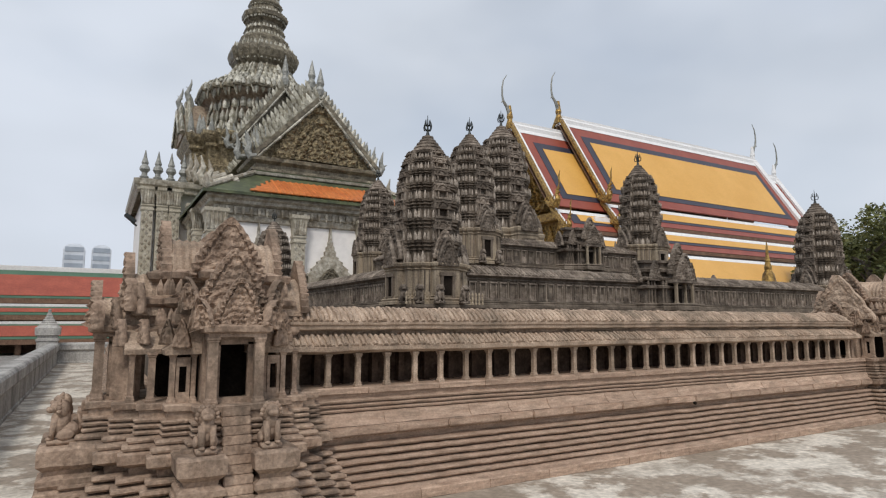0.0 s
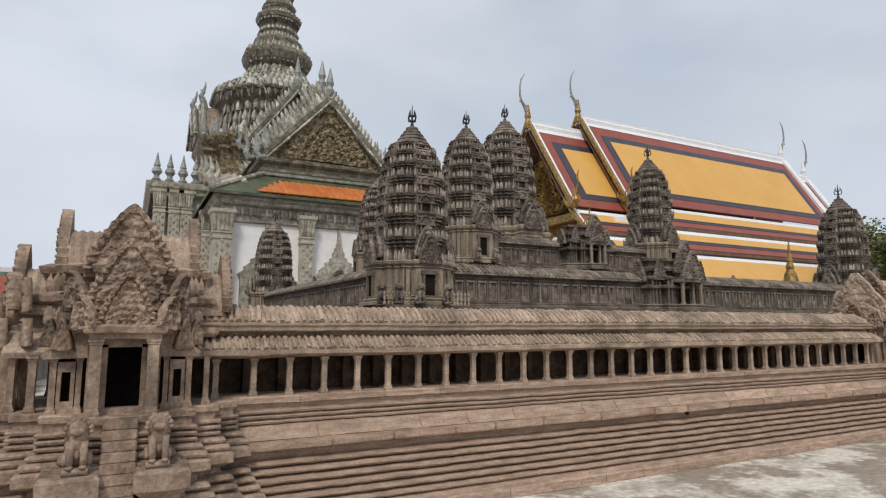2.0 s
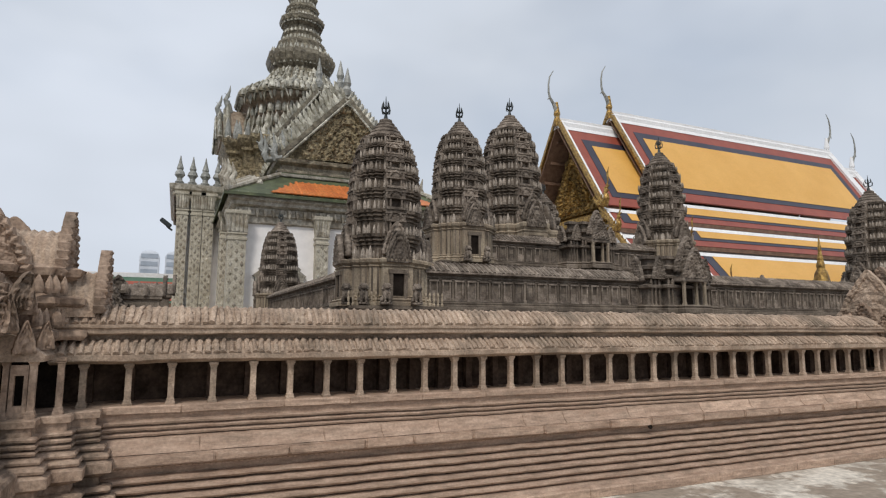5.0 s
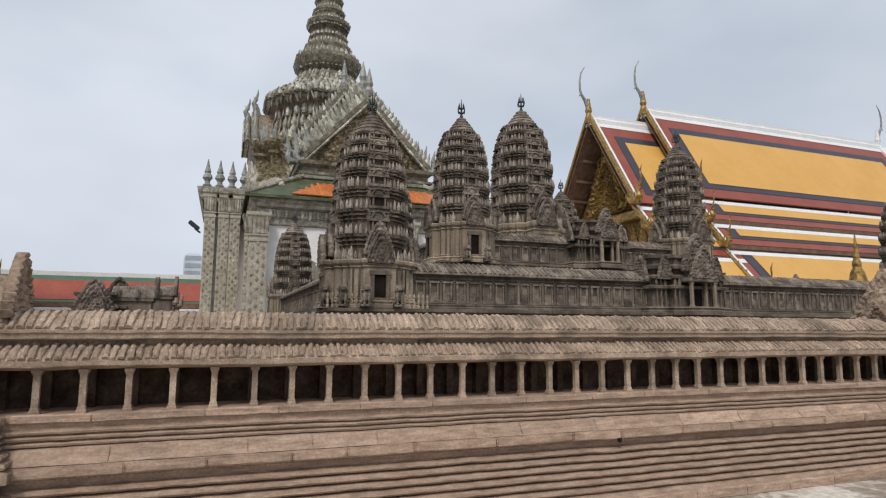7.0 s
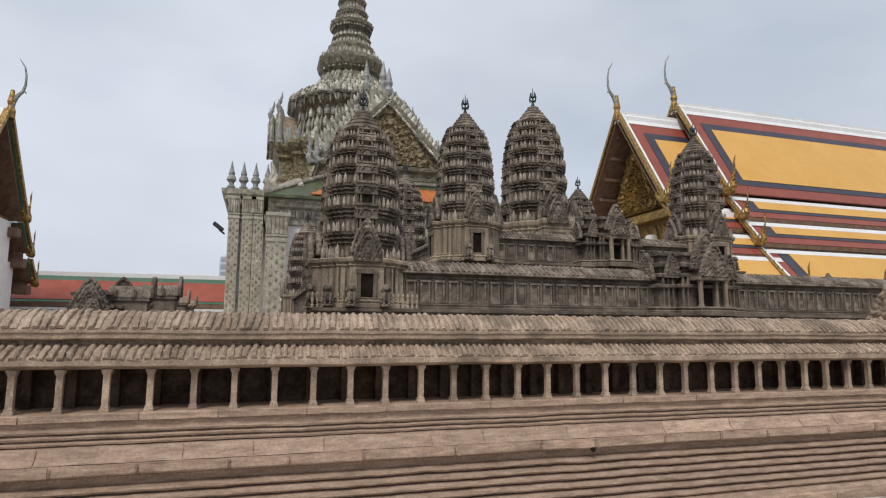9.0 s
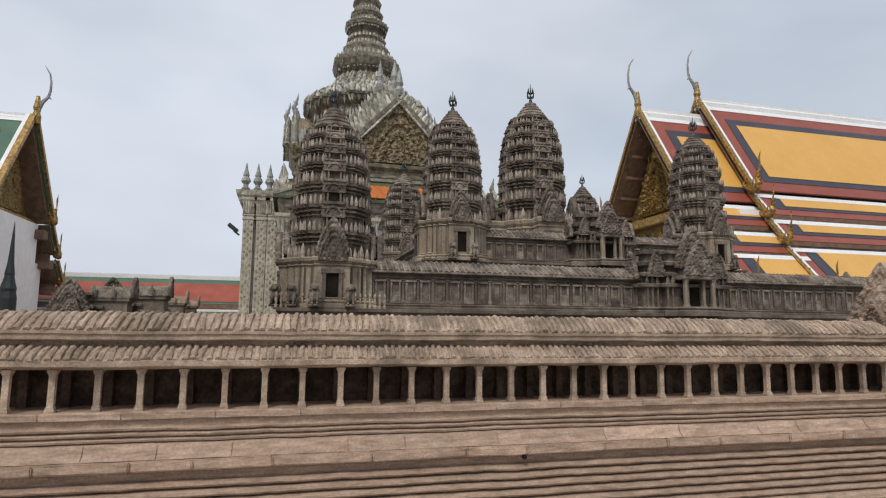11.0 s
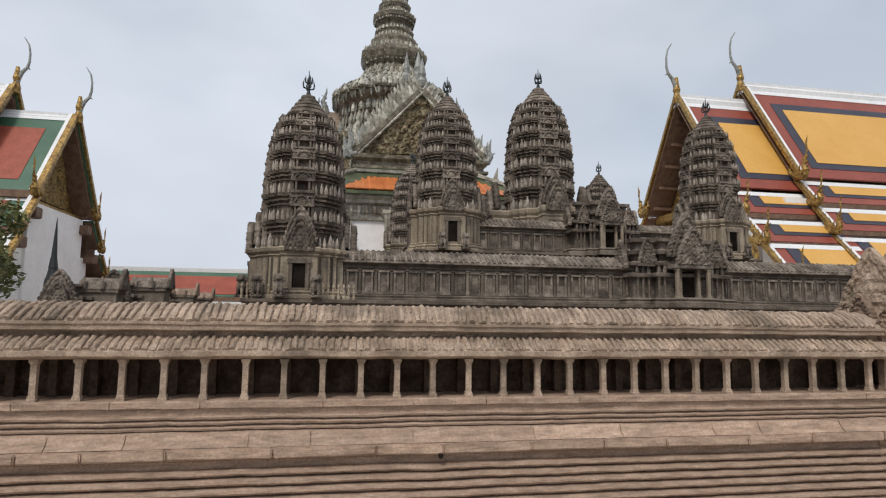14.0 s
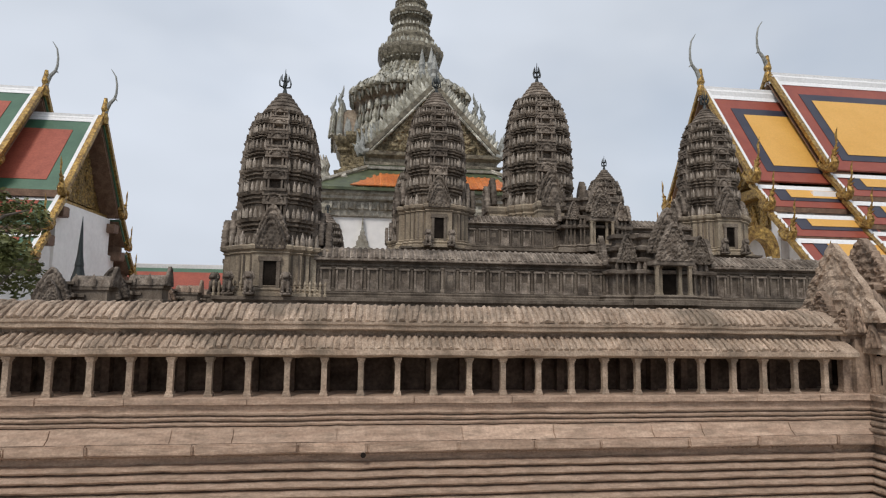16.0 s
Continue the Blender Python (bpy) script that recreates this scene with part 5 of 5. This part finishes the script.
    lay("spire_antefix", rings_, 0.34, 0.72, 0.3, M_SCALE)
    # crown-topped surrounds in the bays between the columns
    for x in (6.75, cx + 0.1, 14.3):
        bm = bmesh.new()
        right = [(1.15, 0.0), (1.15, 3.9), (1.28, 4.0), (0.95, 4.25), (1.0, 4.35), (0.66, 4.6), (0.7, 4.72), (0.44, 4.85), (0.46, 4.95), (0.28, 5.05), (0.3, 5.25), (0.2, 5.35), (0.2, 5.5), (0.11, 5.6), (0.12, 5.75), (0.06, 5.85), (0.02, 6.5)]
        prism(bm, right + [(-a, b) for a, b in reversed(right)], 29.95, 30.3)
        d = part("door_surround", bm, M_MOSAICPALE, h, "crown-topped mosaic door surround")
        d.location.x = x
        f = part("door_relief", flame(2.0, 1.3, 0.2, seed=41.0, nu=24, nv=24), M_MOSAIC, h)
        f.location = (x, 29.93, 3.1)
    return h


prasat()


def green_hall():
    h = thing("green_roofed_hall", "white Thai hall with red and green tiled roof", "temple hall")
    yc = 49.2
    G, R, W = M_GREENTILE, M_BRICKRED, M_TRIMWHITE
    for x1, zr in ((-13.8, 16.5), (-18.3, 18.5)):
        layer(h, -48, x1, yc, (0.1, zr), (4.7, zr - 6.6), [(G, 0, 0, 0, 0, 0), (R, 3, 1.6, 1.5, 1.0, 0.19), (W, 0, 0, 0, 7.6, 0.2)])
        layer(h, -48, x1, yc, (4.6, zr - 7.2), (6.4, zr - 9.3), [(G, 0, 0, 0, 0, 0), (R, 3, 1.6, 0.3, 0.6, 0.19), (W, 0, 0, 0, 2.5, 0.2)])
        layer(h, -48, x1, yc, (6.5, zr - 10.0), (8.0, zr - 11.6), [(G, 0, 0, 0, 0, 0), (R, 3, 1.6, 0.3, 0.6, 0.19), (W, 0, 0, 0, 1.95, 0.2)])
        for ro, zo in ((4.7, zr - 6.6), (6.4, zr - 9.3), (8.0, zr - 11.6)):
            for s in (-1, 1):
                part("eave_board", boxed(-48, x1 - 0.4, yc + s * ro - 0.3, yc + s * ro + 0.1, zo - 0.4, zo + 0.08), M_SOFFIT, h)
        bm = bmesh.new()
        sweep(bm, rect(-48, x1 - 0.3, yc - 0.25, yc + 0.25), [(0.1, zr - 0.2), (0.1, zr + 0.1), (0, zr + 0.25), (0, zr + 0.45)])
        part("ridge", bm, W, h)
        barge(h, x1, yc, (0, zr + 0.2), (4.9, zr - 6.7), M_GOLD, 0.4, 0.3, 18, 1.5, facing=1)
        barge(h, x1, yc, (4.8, zr - 7.1), (6.6, zr - 9.3), M_GOLD, 0.4, 0.28, 6, 1.3, facing=1)
        barge(h, x1, yc, (6.6, zr - 9.9), (8.1, zr - 11.6), M_GOLD, 0.4, 0.28, 5, 1.3, facing=1)
        c = part("chofa", chofa(4.2, -1), M_SPIKE, h, "slender grey horn finial")
        c.location = (x1 + 0.1, yc, zr + 0.1)
        bm = bmesh.new()
        lathe(bm, [(0.3, zr - 0.2), (0.32, zr + 0.3), (0.2, zr + 0.7), (0.28, zr + 1.0), (0.18, zr + 1.5), (0.12, zr + 1.9)], 10)
        k = part("chofa_base", bm, M_GOLD, h)
        k.location = (x1 + 0.1, yc, 0)
        bm = bmesh.new()
        prism(bm, [(-4.4, zr - 6.8), (4.4, zr - 6.8), (0, zr - 0.3)], 0, 0.4)
        g = part("gable", bm, M_GOLDDARK, h, "gilded carved gable")
        g.matrix_basis = pose(x1 - 1.5, yc, 0, 0, 0, 90)
        f = part("gable_relief", flame(5.6, 5.0, 0.4, seed=51.0, nu=22, nv=18), M_GOLDDARK, h)
        f.matrix_basis = pose(x1 - 1.45, yc, zr - 6.6, 0, 0, 90)
        part("tie_beam", boxed(x1 - 1.9, x1 - 0.95, yc - 4.6, yc + 4.6, zr - 7.4, zr - 6.8, 0.04), M_GOLD, h)
        for s in (-1, 1):
            bm = bmesh.new()
            slab(bm, [(x1 - 1.5, yc, zr - 0.5), (x1 - 0.1, yc, zr - 0.5), (x1 - 0.1, yc + s * 4.6, zr - 7.0), (x1 - 1.5, yc + s * 4.6, zr - 7.0)], 0.1)
            part("soffit", bm, M_SOFFIT, h)
    part("wall", boxed(-48, -14.5, yc - 4.4, yc + 4.4, -0.9, 9.4), M_WHITE, h, "white plastered wall")
    for k, (yy, zz) in enumerate(((4.3, 8.6), (6.0, 6.4), (7.5, 4.4))):
        for s in (-1, 1):
            part("bracket", boxed(-15.0, -13.9, yc + s * yy - 0.5, yc + s * yy + 0.5, zz - 0.4, zz + 0.35, 0.06), M_SOFFIT, h)
    part("aisle_wall", boxed(-48, -14.7, yc - 6.2, yc + 6.2, -0.9, 6.4), M_WHITE, h)
    return h


green_hall()

# long low cloister with red roof
cl = thing("cloister", "long low cloister with brick-red and green tiled roof", "cloister")
for yi, zi, yo, zo in ((62.5, 5.9, 58.6, 3.4), (58.4, 2.75, 57.4, 2.05), (57.2, 1.35, 55.4, 0.2)):
    run = math.hypot(yi - yo, zi - zo)

    def cp(x, d, yi=yi, zi=zi, yo=yo, zo=zo, run=run):
        return (x, yi + (yo - yi) * d / run, zi + (zo - zi) * d / run)
    for i, (m_, c, d, up, th) in enumerate(((M_GREENTILE, 0, 0, 0, 0.15), (M_BRICKRED, 0.9 if zi > 4 else 0.35, 0.35, 0.16, 0.03))):
        bm = bmesh.new()
        slab(bm, [cp(-85, c), cp(34, c), cp(34, run - d), cp(-85, run - d)], th, up)
        part("roof_slope" if i == 0 else "roof_panel", bm, m_, cl)
    part("eave_trim", boxed(-85, 34, yi - 0.15, yi + 0.3, zi + 0.05, zi + (0.5 if zi > 4 else 0.3), 0.04), M_TRIMWHITE, cl, "white plastered trim")
    part("eave_board", boxed(-85, 34, yo - 0.1, yo + 0.1, zo - 0.3, zo + 0.1, 0.02), M_SOFFIT, cl)
part("wall", boxed(-85, 34, 60.5, 64, -0.9, 3.9), M_SOFFIT, cl)
for k in range(14):
    p = part("post", boxed(-0.2, 0.2, -0.2, 0.2, -0.9, 0.3, 0.03), M_SOFFIT, cl)
    p.location = (-40 + 5 * k, 56.2, 0)
# ---- parapet and its end post ----
pw = thing("parapet", "grey plastered terrace parapet wall with moulded coping", "parapet wall")
bm = bmesh.new()
sweep(bm, rect(-1.50, -1.23, -6, 27.8), [(0.02, -0.9), (0.02, 0.06), (0, 0.08), (0, 0.50), (0.06, 0.525), (0.07, 0.55), (0.07, 0.74), (0.04, 0.785), (0.0, 0.81)])
part("wall", bm, M_PARAPET, pw)
bm = bmesh.new()
sweep(bm, rect(-1.5, 4.0, 28.3, 28.6), [(0.02, -0.9), (0.02, 0.06), (0, 0.08), (0, 0.50), (0.06, 0.525), (0.07, 0.55), (0.07, 0.74), (0.04, 0.785), (0.0, 0.81)])
part("end_wall", bm, M_PARAPET, pw)
bm = bmesh.new()
sweep(bm, rect(-0.36, 0.36, -0.36, 0.36), [(-0.02, 0.0), (-0.02, 0.85), (0.02, 0.9), (0.02, 0.98), (-0.03, 1.0), (-0.03, 1.08), (0.05, 1.12), (0.06, 1.4), (0.0, 1.45), (-0.06, 1.5), (-0.06, 1.55), (-0.12, 1.58), (-0.12, 1.63), (-0.17, 1.66), (-0.17, 1.71), (-0.22, 1.75), (-0.22, 1.8), (-0.26, 1.85), (-0.26, 1.9), (-0.30, 1.95), (-0.31, 2.1), (-0.34, 2.13)])
post = tagged(part("stupa_post", bm, M_PARAPET), "grey plastered post with stepped stupa top on the parapet", "post")
post.location = (-1.58, 28.25, 0)


# ---- gate houses of the inner galleries ----
def gatehouse(name, label, z0, at, w=0.55, h=0.62, turn=0.0):
    """A small cross-shaped porch with two pillars, carved pediments and stepped upper storeys that faces -y."""
    g = thing(name, label, "gatehouse", at=(at[0], at[1], 0))
    g.rotation_euler.z = radians(turn)
    bm = bmesh.new()
    sweep(bm, cross(0, 0, [(w * 1.9, w * 0.55), (w * 1.1, w * 0.9), (w * 0.62, w * 1.3)]), [(0.07, z0 - 0.05), (0.07, z0 + 0.03), (0.03, z0 + 0.05), (0.05, z0 + 0.08), (0.01, z0 + 0.11)])
    part("base", bm, M_DARKWALL, g)
    bm = bmesh.new()
    sweep(bm, cross(0, 0, [(w * 1.75, w * 0.5), (w * 1.0, w * 0.8)]), [(-0.06, z0 + 0.1), (-0.06, z0 + h * 0.72), (0.05, z0 + h * 0.76), (0.06, z0 + h * 0.84), (0.0, z0 + h * 0.87), (-0.09, z0 + h * 0.9), (-0.09, z0 + h * 1.04), (0.01, z0 + h * 1.08), (0.02, z0 + h * 1.16), (-0.04, z0 + h * 1.19), (-0.13, z0 + h * 1.22), (-0.13, z0 + h * 1.36), (-0.05, z0 + h * 1.4), (-0.04, z0 + h * 1.5), (-0.1, z0 + h * 1.53), (-0.16, z0 + h * 1.56), (-0.16, z0 + h * 1.72), (-0.1, z0 + h * 1.76), (-0.1, z0 + h * 1.86)])
    part("core", bm, M_DARK, g)
    for sx in (-1, 1):
        for k in (0.5, 0.28):
            p = part("pillar", pillar(0.05, z0 + 0.1, z0 + h * 0.95), M_PALE, g)
            p.location = (sx * w * (k + 0.05), -w * (1.22 if k > 0.4 else 1.0), 0)
        for q_ in (0.75, 0.95, 1.15, 1.35, 1.55):
            p = part("wing_pillar", pillar(0.026, z0 + 0.1, z0 + h * 0.76), M_DARKWALL, g)
            p.location = (sx * w * q_, -w * (0.80 if q_ < 1.05 else 0.5), 0)
            p = part("antefix", leaf(0.07, 0.13, 0.05), M_DARK, g)
            p.location = (sx * w * q_, -w * (0.82 if q_ < 1.05 else 0.5), z0 + h * 0.86)
        p = part("wing_pediment", flame(w * 0.75, w * 0.95, 0.07, seed=60.0 + sx), M_DARK, g)
        p.location = (sx * w * 1.25, -w * 0.62, z0 + h * 1.05)
        p = part("end_pediment", flame(w * 0.9, w * 1.0, 0.07, seed=64.0 + sx), M_DARK, g)
        p.matrix_basis = pose(sx * w * 1.85, 0, z0 + h * 1.0, 0, 0, sx * 90)
    # The doorway is a dark panel, coloured for the shade of an opening.
    part("doorway", boxed(-w * 0.3, w * 0.3, -w * 0.83, -w * 0.805, z0 + 0.1, z0 + h * 0.9), M_HOLESHADE, g, "doorway opening, its shade painted as a dark panel")
    part("lintel", boxed(-w * 0.7, w * 0.7, -w * 1.32, -w * 0.7, z0 + h * 0.95, z0 + h * 1.08, 0.012), M_DARK, g)
    p = part("pediment", flame(w * 1.3, w * 1.25, 0.08, seed=67.0, nu=28, nv=24), M_DARK, g)
    p.location = (0, -w * 1.28, z0 + h * 1.07)
    p = part("rear_pediment", flame(w * 1.5, w * 1.5, 0.08, seed=69.0, nu=28, nv=24), M_DARK, g)
    p.location = (0, -w * 0.9, z0 + h * 1.3)
    bm = bmesh.new()
    gable_roof(bm, w * 0.8, w * 0.5, w * 1.4)
    p = part("roof", bm, M_DARK, g)
    p.location = (0, -w * 1.25, z0 + h * 1.1)
    return g


gatehouse("second_gatehouse", "dark carved stone gatehouse of the second gallery", 1.95, (CX + 0.15, CY - 6.35), 0.50, 0.60)
gatehouse("inner_gatehouse", "dark carved stone gatehouse of the inner gallery", 3.1, (CX + 0.2, CY - 3.5), 0.42, 0.62)

# side gallery of the outer enclosure with its gate roofs
sg = thing("side_gallery", "dark stone side gallery roof of the outer enclosure", "gallery")
part("wall", boxed(0.55, 1.4, 6.8, 26.0, 0.9, 1.5), M_DARKWALL, sg)
bm = bmesh.new()
sweep(bm, dense(rect(0.50, 1.35, 6.95, 26.0), 0.2), BASE)
roughen(bm, 0.0055, 9.0)
part("base", bm, M_CARVED, sg, "stepped stone base with horizontal mouldings")
bm = bmesh.new()
gable_roof(bm, 0.95, 0.22, 19.2)
p = part("roof", bm, M_DARK, sg)
p.location = (0.97, 6.8, 1.5)


def side_gate(label, y, z0, k, m_):
    """A gate roof of the side gallery: two nested pediments towards -y and a ribbed wing roof towards +x."""
    g = thing("side_gate", label, "gate", "gates of the side gallery", at=(1.1, y, 0))
    bm = bmesh.new()
    sweep(bm, cross(0, 0, [(0.42 * k, 0.2 * k), (0.3 * k, 0.34 * k)]), [(0.05, z0 - 0.4), (0.05, z0), (0.0, z0 + 0.02), (0.0, z0 + 0.1 * k), (0.05, z0 + 0.13 * k), (0.05, z0 + 0.18 * k), (-0.06, z0 + 0.22 * k), (-0.06, z0 + 0.34 * k), (0.0, z0 + 0.37 * k), (0.0, z0 + 0.42 * k)])
    roughen(bm, 0.008, 9.0)
    part("core", bm, M_DARKWALL, g)
    p = part("pediment", flame(0.74 * k, 0.62 * k, 0.10, seed=81.0 + y, nu=36, nv=36, rough=0.8), m_, g, smooth=True)
    p.location = (-0.05, -0.40 * k, z0 + 0.06)
    p = part("front_pediment", flame(0.46 * k, 0.42 * k, 0.10, seed=83.0 + y, nu=30, nv=30, rough=0.8), m_, g, smooth=True)
    p.location = (-0.02, -0.52 * k, z0 + 0.02)
    bm = bmesh.new()
    gable_roof(bm, 0.5 * k, 0.2 * k, 0.72 * k)
    p = part("wing_roof", bm, m_, g)
    p.matrix_basis = pose(0.92 * k, 0, z0 + 0.36 * k, 0, 0, 90)
    bm = bmesh.new()
    sweep(bm, rect(0.25 * k, 0.86 * k, -0.2 * k, 0.2 * k), [(0.05, z0 - 0.4), (0.05, z0 + 0.03), (0.0, z0 + 0.05), (0.0, z0 + 0.24 * k), (0.04, z0 + 0.27 * k), (0.04, z0 + 0.34 * k)])
    part("wing_wall", bm, M_DARKWALL, g)
    p = part("end_pediment", flame(0.5 * k, 0.42 * k, 0.07, seed=87.0, nu=16, nv=18), m_, g, smooth=True)
    p.matrix_basis = pose(0.92 * k, 0, z0 + 0.32 * k, 0, 0, 90)
    for x in (0.3, 0.62):
        p = part("antefix", leaf(0.11 * k, 0.24 * k, 0.08), m_, g)
        p.location = (x * k, -0.26 * k, z0 + 0.33 * k)
    return g


for y, z0, k, m_ in ((13.0, 1.84, 1.0, M_DARK), (15.8, 1.95, 1.16, M_DARK), (19.5, 1.98, 0.95, M_CARVED), (22.2, 2.0, 0.9, M_CARVED)):
    side_gate("dark carved stone gate roof on the side gallery" if m_ is M_DARK else "pale carved stone gate roof on the side gallery", y, z0, k, m_)

# ---- small lions at tower doors ----
for x, y, z in ((CX2 - D2[0] - 0.26, CY - D2[1] - 0.95, 1.96), (CX2 - D2[0] + 0.26, CY - D2[1] - 0.95, 1.96), (CX - D3[0] - 0.24, CY - D3[1] - 0.95, 3.08), (CX - D3[0] + 0.24, CY - D3[1] - 0.95, 3.08), (CX + D3[0] - 0.24, CY - D3[1] - 0.95, 3.08), (CX + D3[0] + 0.24, CY - D3[1] - 0.95, 3.08)):
    o = part("guardian_lion", lion(), M_DARK, smooth=True)
    o.matrix_basis = pose(x, y, z)
    tagged(o, "small weathered stone lion beside a tower door", "statue", "tower door lions")

# ---- distance ----
for x, w in ((-8.0, 3.3), (0.4, 3.1)):
    t = thing("hotel_tower", "hazy pale high-rise tower with banded windows", "high-rise", "distant towers", at=(x, 250, 0))
    bm = bmesh.new()
    sweep(bm, rect(-w, w, -w, w), [(0, -2), (0, 27), (-0.2, 27.6), (-0.7, 28.4), (-1.5, 29.0), (-2.4, 29.3)])
    part("body", bm, M_HOTEL, t)
    for i in range(9):
        part("window_band", boxed(-w + 0.5, w - 0.5, -w - 0.15, -w + 0.2, 3.0 + 2.9 * i, 4.6 + 2.9 * i), M_HOTELWIN, t)


def tree(label, at, h, spread, n, seed):
    rnd = random.Random(seed)
    t = thing("tree", label, "tree", at=at)
    bm = bmesh.new()
    tube(bm, [(0, 0, 0), (0.1, 0, h * 0.25), (0, 0.1, h * 0.5), (0.1, 0, h * 0.8)], [h * 0.035, h * 0.028, h * 0.02, h * 0.008], 8)
    for k in range(9):
        a, z = k * 2.4, h * (0.35 + 0.05 * k)
        d = spread * rnd.uniform(0.6, 0.9)
        tube(bm, [(0, 0, z), (math.cos(a) * d * 0.5, math.sin(a) * d * 0.5, z + h * 0.1), (math.cos(a) * d, math.sin(a) * d, z + h * rnd.uniform(0.1, 0.25))], [h * 0.014, h * 0.01, h * 0.003], 6)
    part("trunk", bm, M_BARK, t)
    verts, faces = [], []
    blobs = [(rnd.uniform(-1, 1) * spread * 0.75, rnd.uniform(-1, 1) * spread * 0.75, h * rnd.uniform(0.42, 0.95), rnd.uniform(0.22, 0.42) * spread) for _ in range(16)]
    for i in range(n):
        bx, by, bz, br = blobs[rnd.randrange(len(blobs))]
        d = Vector((rnd.gauss(0, 1), rnd.gauss(0, 1), rnd.gauss(0, 0.8))).normalized() * br * rnd.uniform(0.55, 1.08)
        c = Vector((bx, by, bz)) + d
        s = h * rnd.uniform(0.013, 0.026)
        u = Vector((rnd.gauss(0, 1), rnd.gauss(0, 1), rnd.gauss(0, 0.5))).normalized()
        v = u.cross(Vector((rnd.gauss(0, 1), rnd.gauss(0, 1), rnd.gauss(0, 1)))).normalized()
        b = len(verts)
        verts += [c - u * s, c + v * s * 0.45, c + u * s, c - v * s * 0.45]
        faces.append((b, b + 1, b + 2, b + 3))
    me = bpy.data.meshes.new("crown")
    me.from_pydata([tuple(q) for q in verts], [], faces)
    me.materials.append(M_LEAF)
    c = new("crown", me)
    c.parent = t
    tagged(c, kind="stuff")
    return t


tree("dense dark green tree beyond the gallery", (59.0, 27.0, -0.9), 11.6, 5.0, 10000, 3)
tree("dense dark green tree beside the yellow-roofed hall", (70.0, 34.0, -0.9), 12.0, 5.0, 8000, 5)
tree("green leafy tree before the white hall", (-10.6, 30.0, -0.9), 8.2, 3.0, 8000, 8)

# gilded arch of a small gate between the halls
ga = thing("arched_gate", "small white gate with a gilded arch", "gate", at=(26.1, 27.6, -0.1))
for s in (-1, 1):
    p = part("jamb", boxed(s * 0.85 - 0.18, s * 0.85 + 0.18, -0.2, 0.2, 0, 4.9, 0.02), M_WHITE, ga)
bm = bmesh.new()
n = 14
inner_a = [(0.68 * math.cos(math.pi * k / n), 4.8 + 0.95 * math.sin(math.pi * k / n)) for k in range(n + 1)]
outer_a = [(1.1 * math.cos(math.pi * k / n), 4.8 + 1.6 * math.sin(math.pi * k / n) ** 0.8) for k in range(n + 1)]
rings(bm, [[(a[0], -0.25, a[1]), (b[0], -0.25, b[1]), (b[0], 0.25, b[1]), (a[0], 0.25, a[1])] for a, b in zip(inner_a, outer_a)], True, True)
part("arch", bm, M_GOLD, ga, "gilded carved arch")

# small gilded stupa and model shrine roofs past the second gallery
bm = bmesh.new()
lathe(bm, [(0.42, 0.0), (0.42, 2.6), (0.34, 2.7), (0.36, 2.9), (0.25, 3.2), (0.2, 3.45), (0.12, 3.6), (0.14, 3.7), (0.09, 3.9), (0.1, 3.95), (0.05, 4.2), (0.06, 4.25), (0.01, 4.75)], 12)
o = tagged(part("gilded_stupa", bm, M_GOLD), "small gilded stupa with a slender ringed spire", "stupa")
o.location = (22.3, 13.7, 0)
gatehouse("far_side_gate", "dark carved stone gate roof on the far gallery", 2.45, (23.6, 17.3), 0.42, 0.5, 90)
part("far_gallery", boxed(23.0, 24.0, 6.0, 26, 0, 2.6), M_DARKWALL)
tagged(bpy.data.objects["far_gallery"], "dark stone gallery on the far side of the enclosure", "gallery", kind="structure")

# floodlight on the side arm
fl = thing("floodlight", "dark metal floodlight on a bracket at the column", "floodlight", at=(1.45, 39.0, 7.58))
bm = bmesh.new()
tube(bm, [(0.3, 0.2, -0.35), (0.0, 0, -0.15)], [0.06, 0.05], 6)
part("bracket", bm, M_IRON, fl)
bm = boxed(-0.42, 0.28, -0.2, 0.2, -0.12, 0.12, 0.03)
o = part("lamp_head", bm, M_IRON, fl)
o.rotation_euler.y = radians(38)

# slender dark spire before the white hall, lions at the terrace corner
bm = bmesh.new()
lathe(bm, [(0.5, 0), (0.5, 4.6), (0.42, 5.0), (0.45, 5.2), (0.34, 5.6), (0.26, 6.0), (0.28, 6.1), (0.18, 6.8), (0.13, 7.6), (0.07, 8.6), (0.015, 9.4)], 12)
o = tagged(part("dark_spire", bm, M_IRON), "slender dark conical spire before the white hall", "stupa")
o.location = (-11.95, 43.0, -1.4)
for x, y, t in ((4.72, 9.62, -20), (4.95, 9.45, -10)):
    o = part("guardian_lion", lion(), M_DARK, smooth=True)
    o.matrix_basis = pose(x, y, 1.96, 0, 0, t)
    tagged(o, "small weathered stone lion at the terrace corner", "statue", "terrace lions")

# drain hole under the ledge of the gallery, a plug with its shade painted
bm = bmesh.new()
lathe(bm, [(0.017, 0.0), (0.022, 0.02), (0.022, 0.03)], 10)
o = tagged(part("drain_hole", bm, M_HOLESHADE), "small dark drain hole below the gallery ledge", "drain")
o.matrix_basis = pose(6.95, 5.405, 0.570, 90, 0, 0)
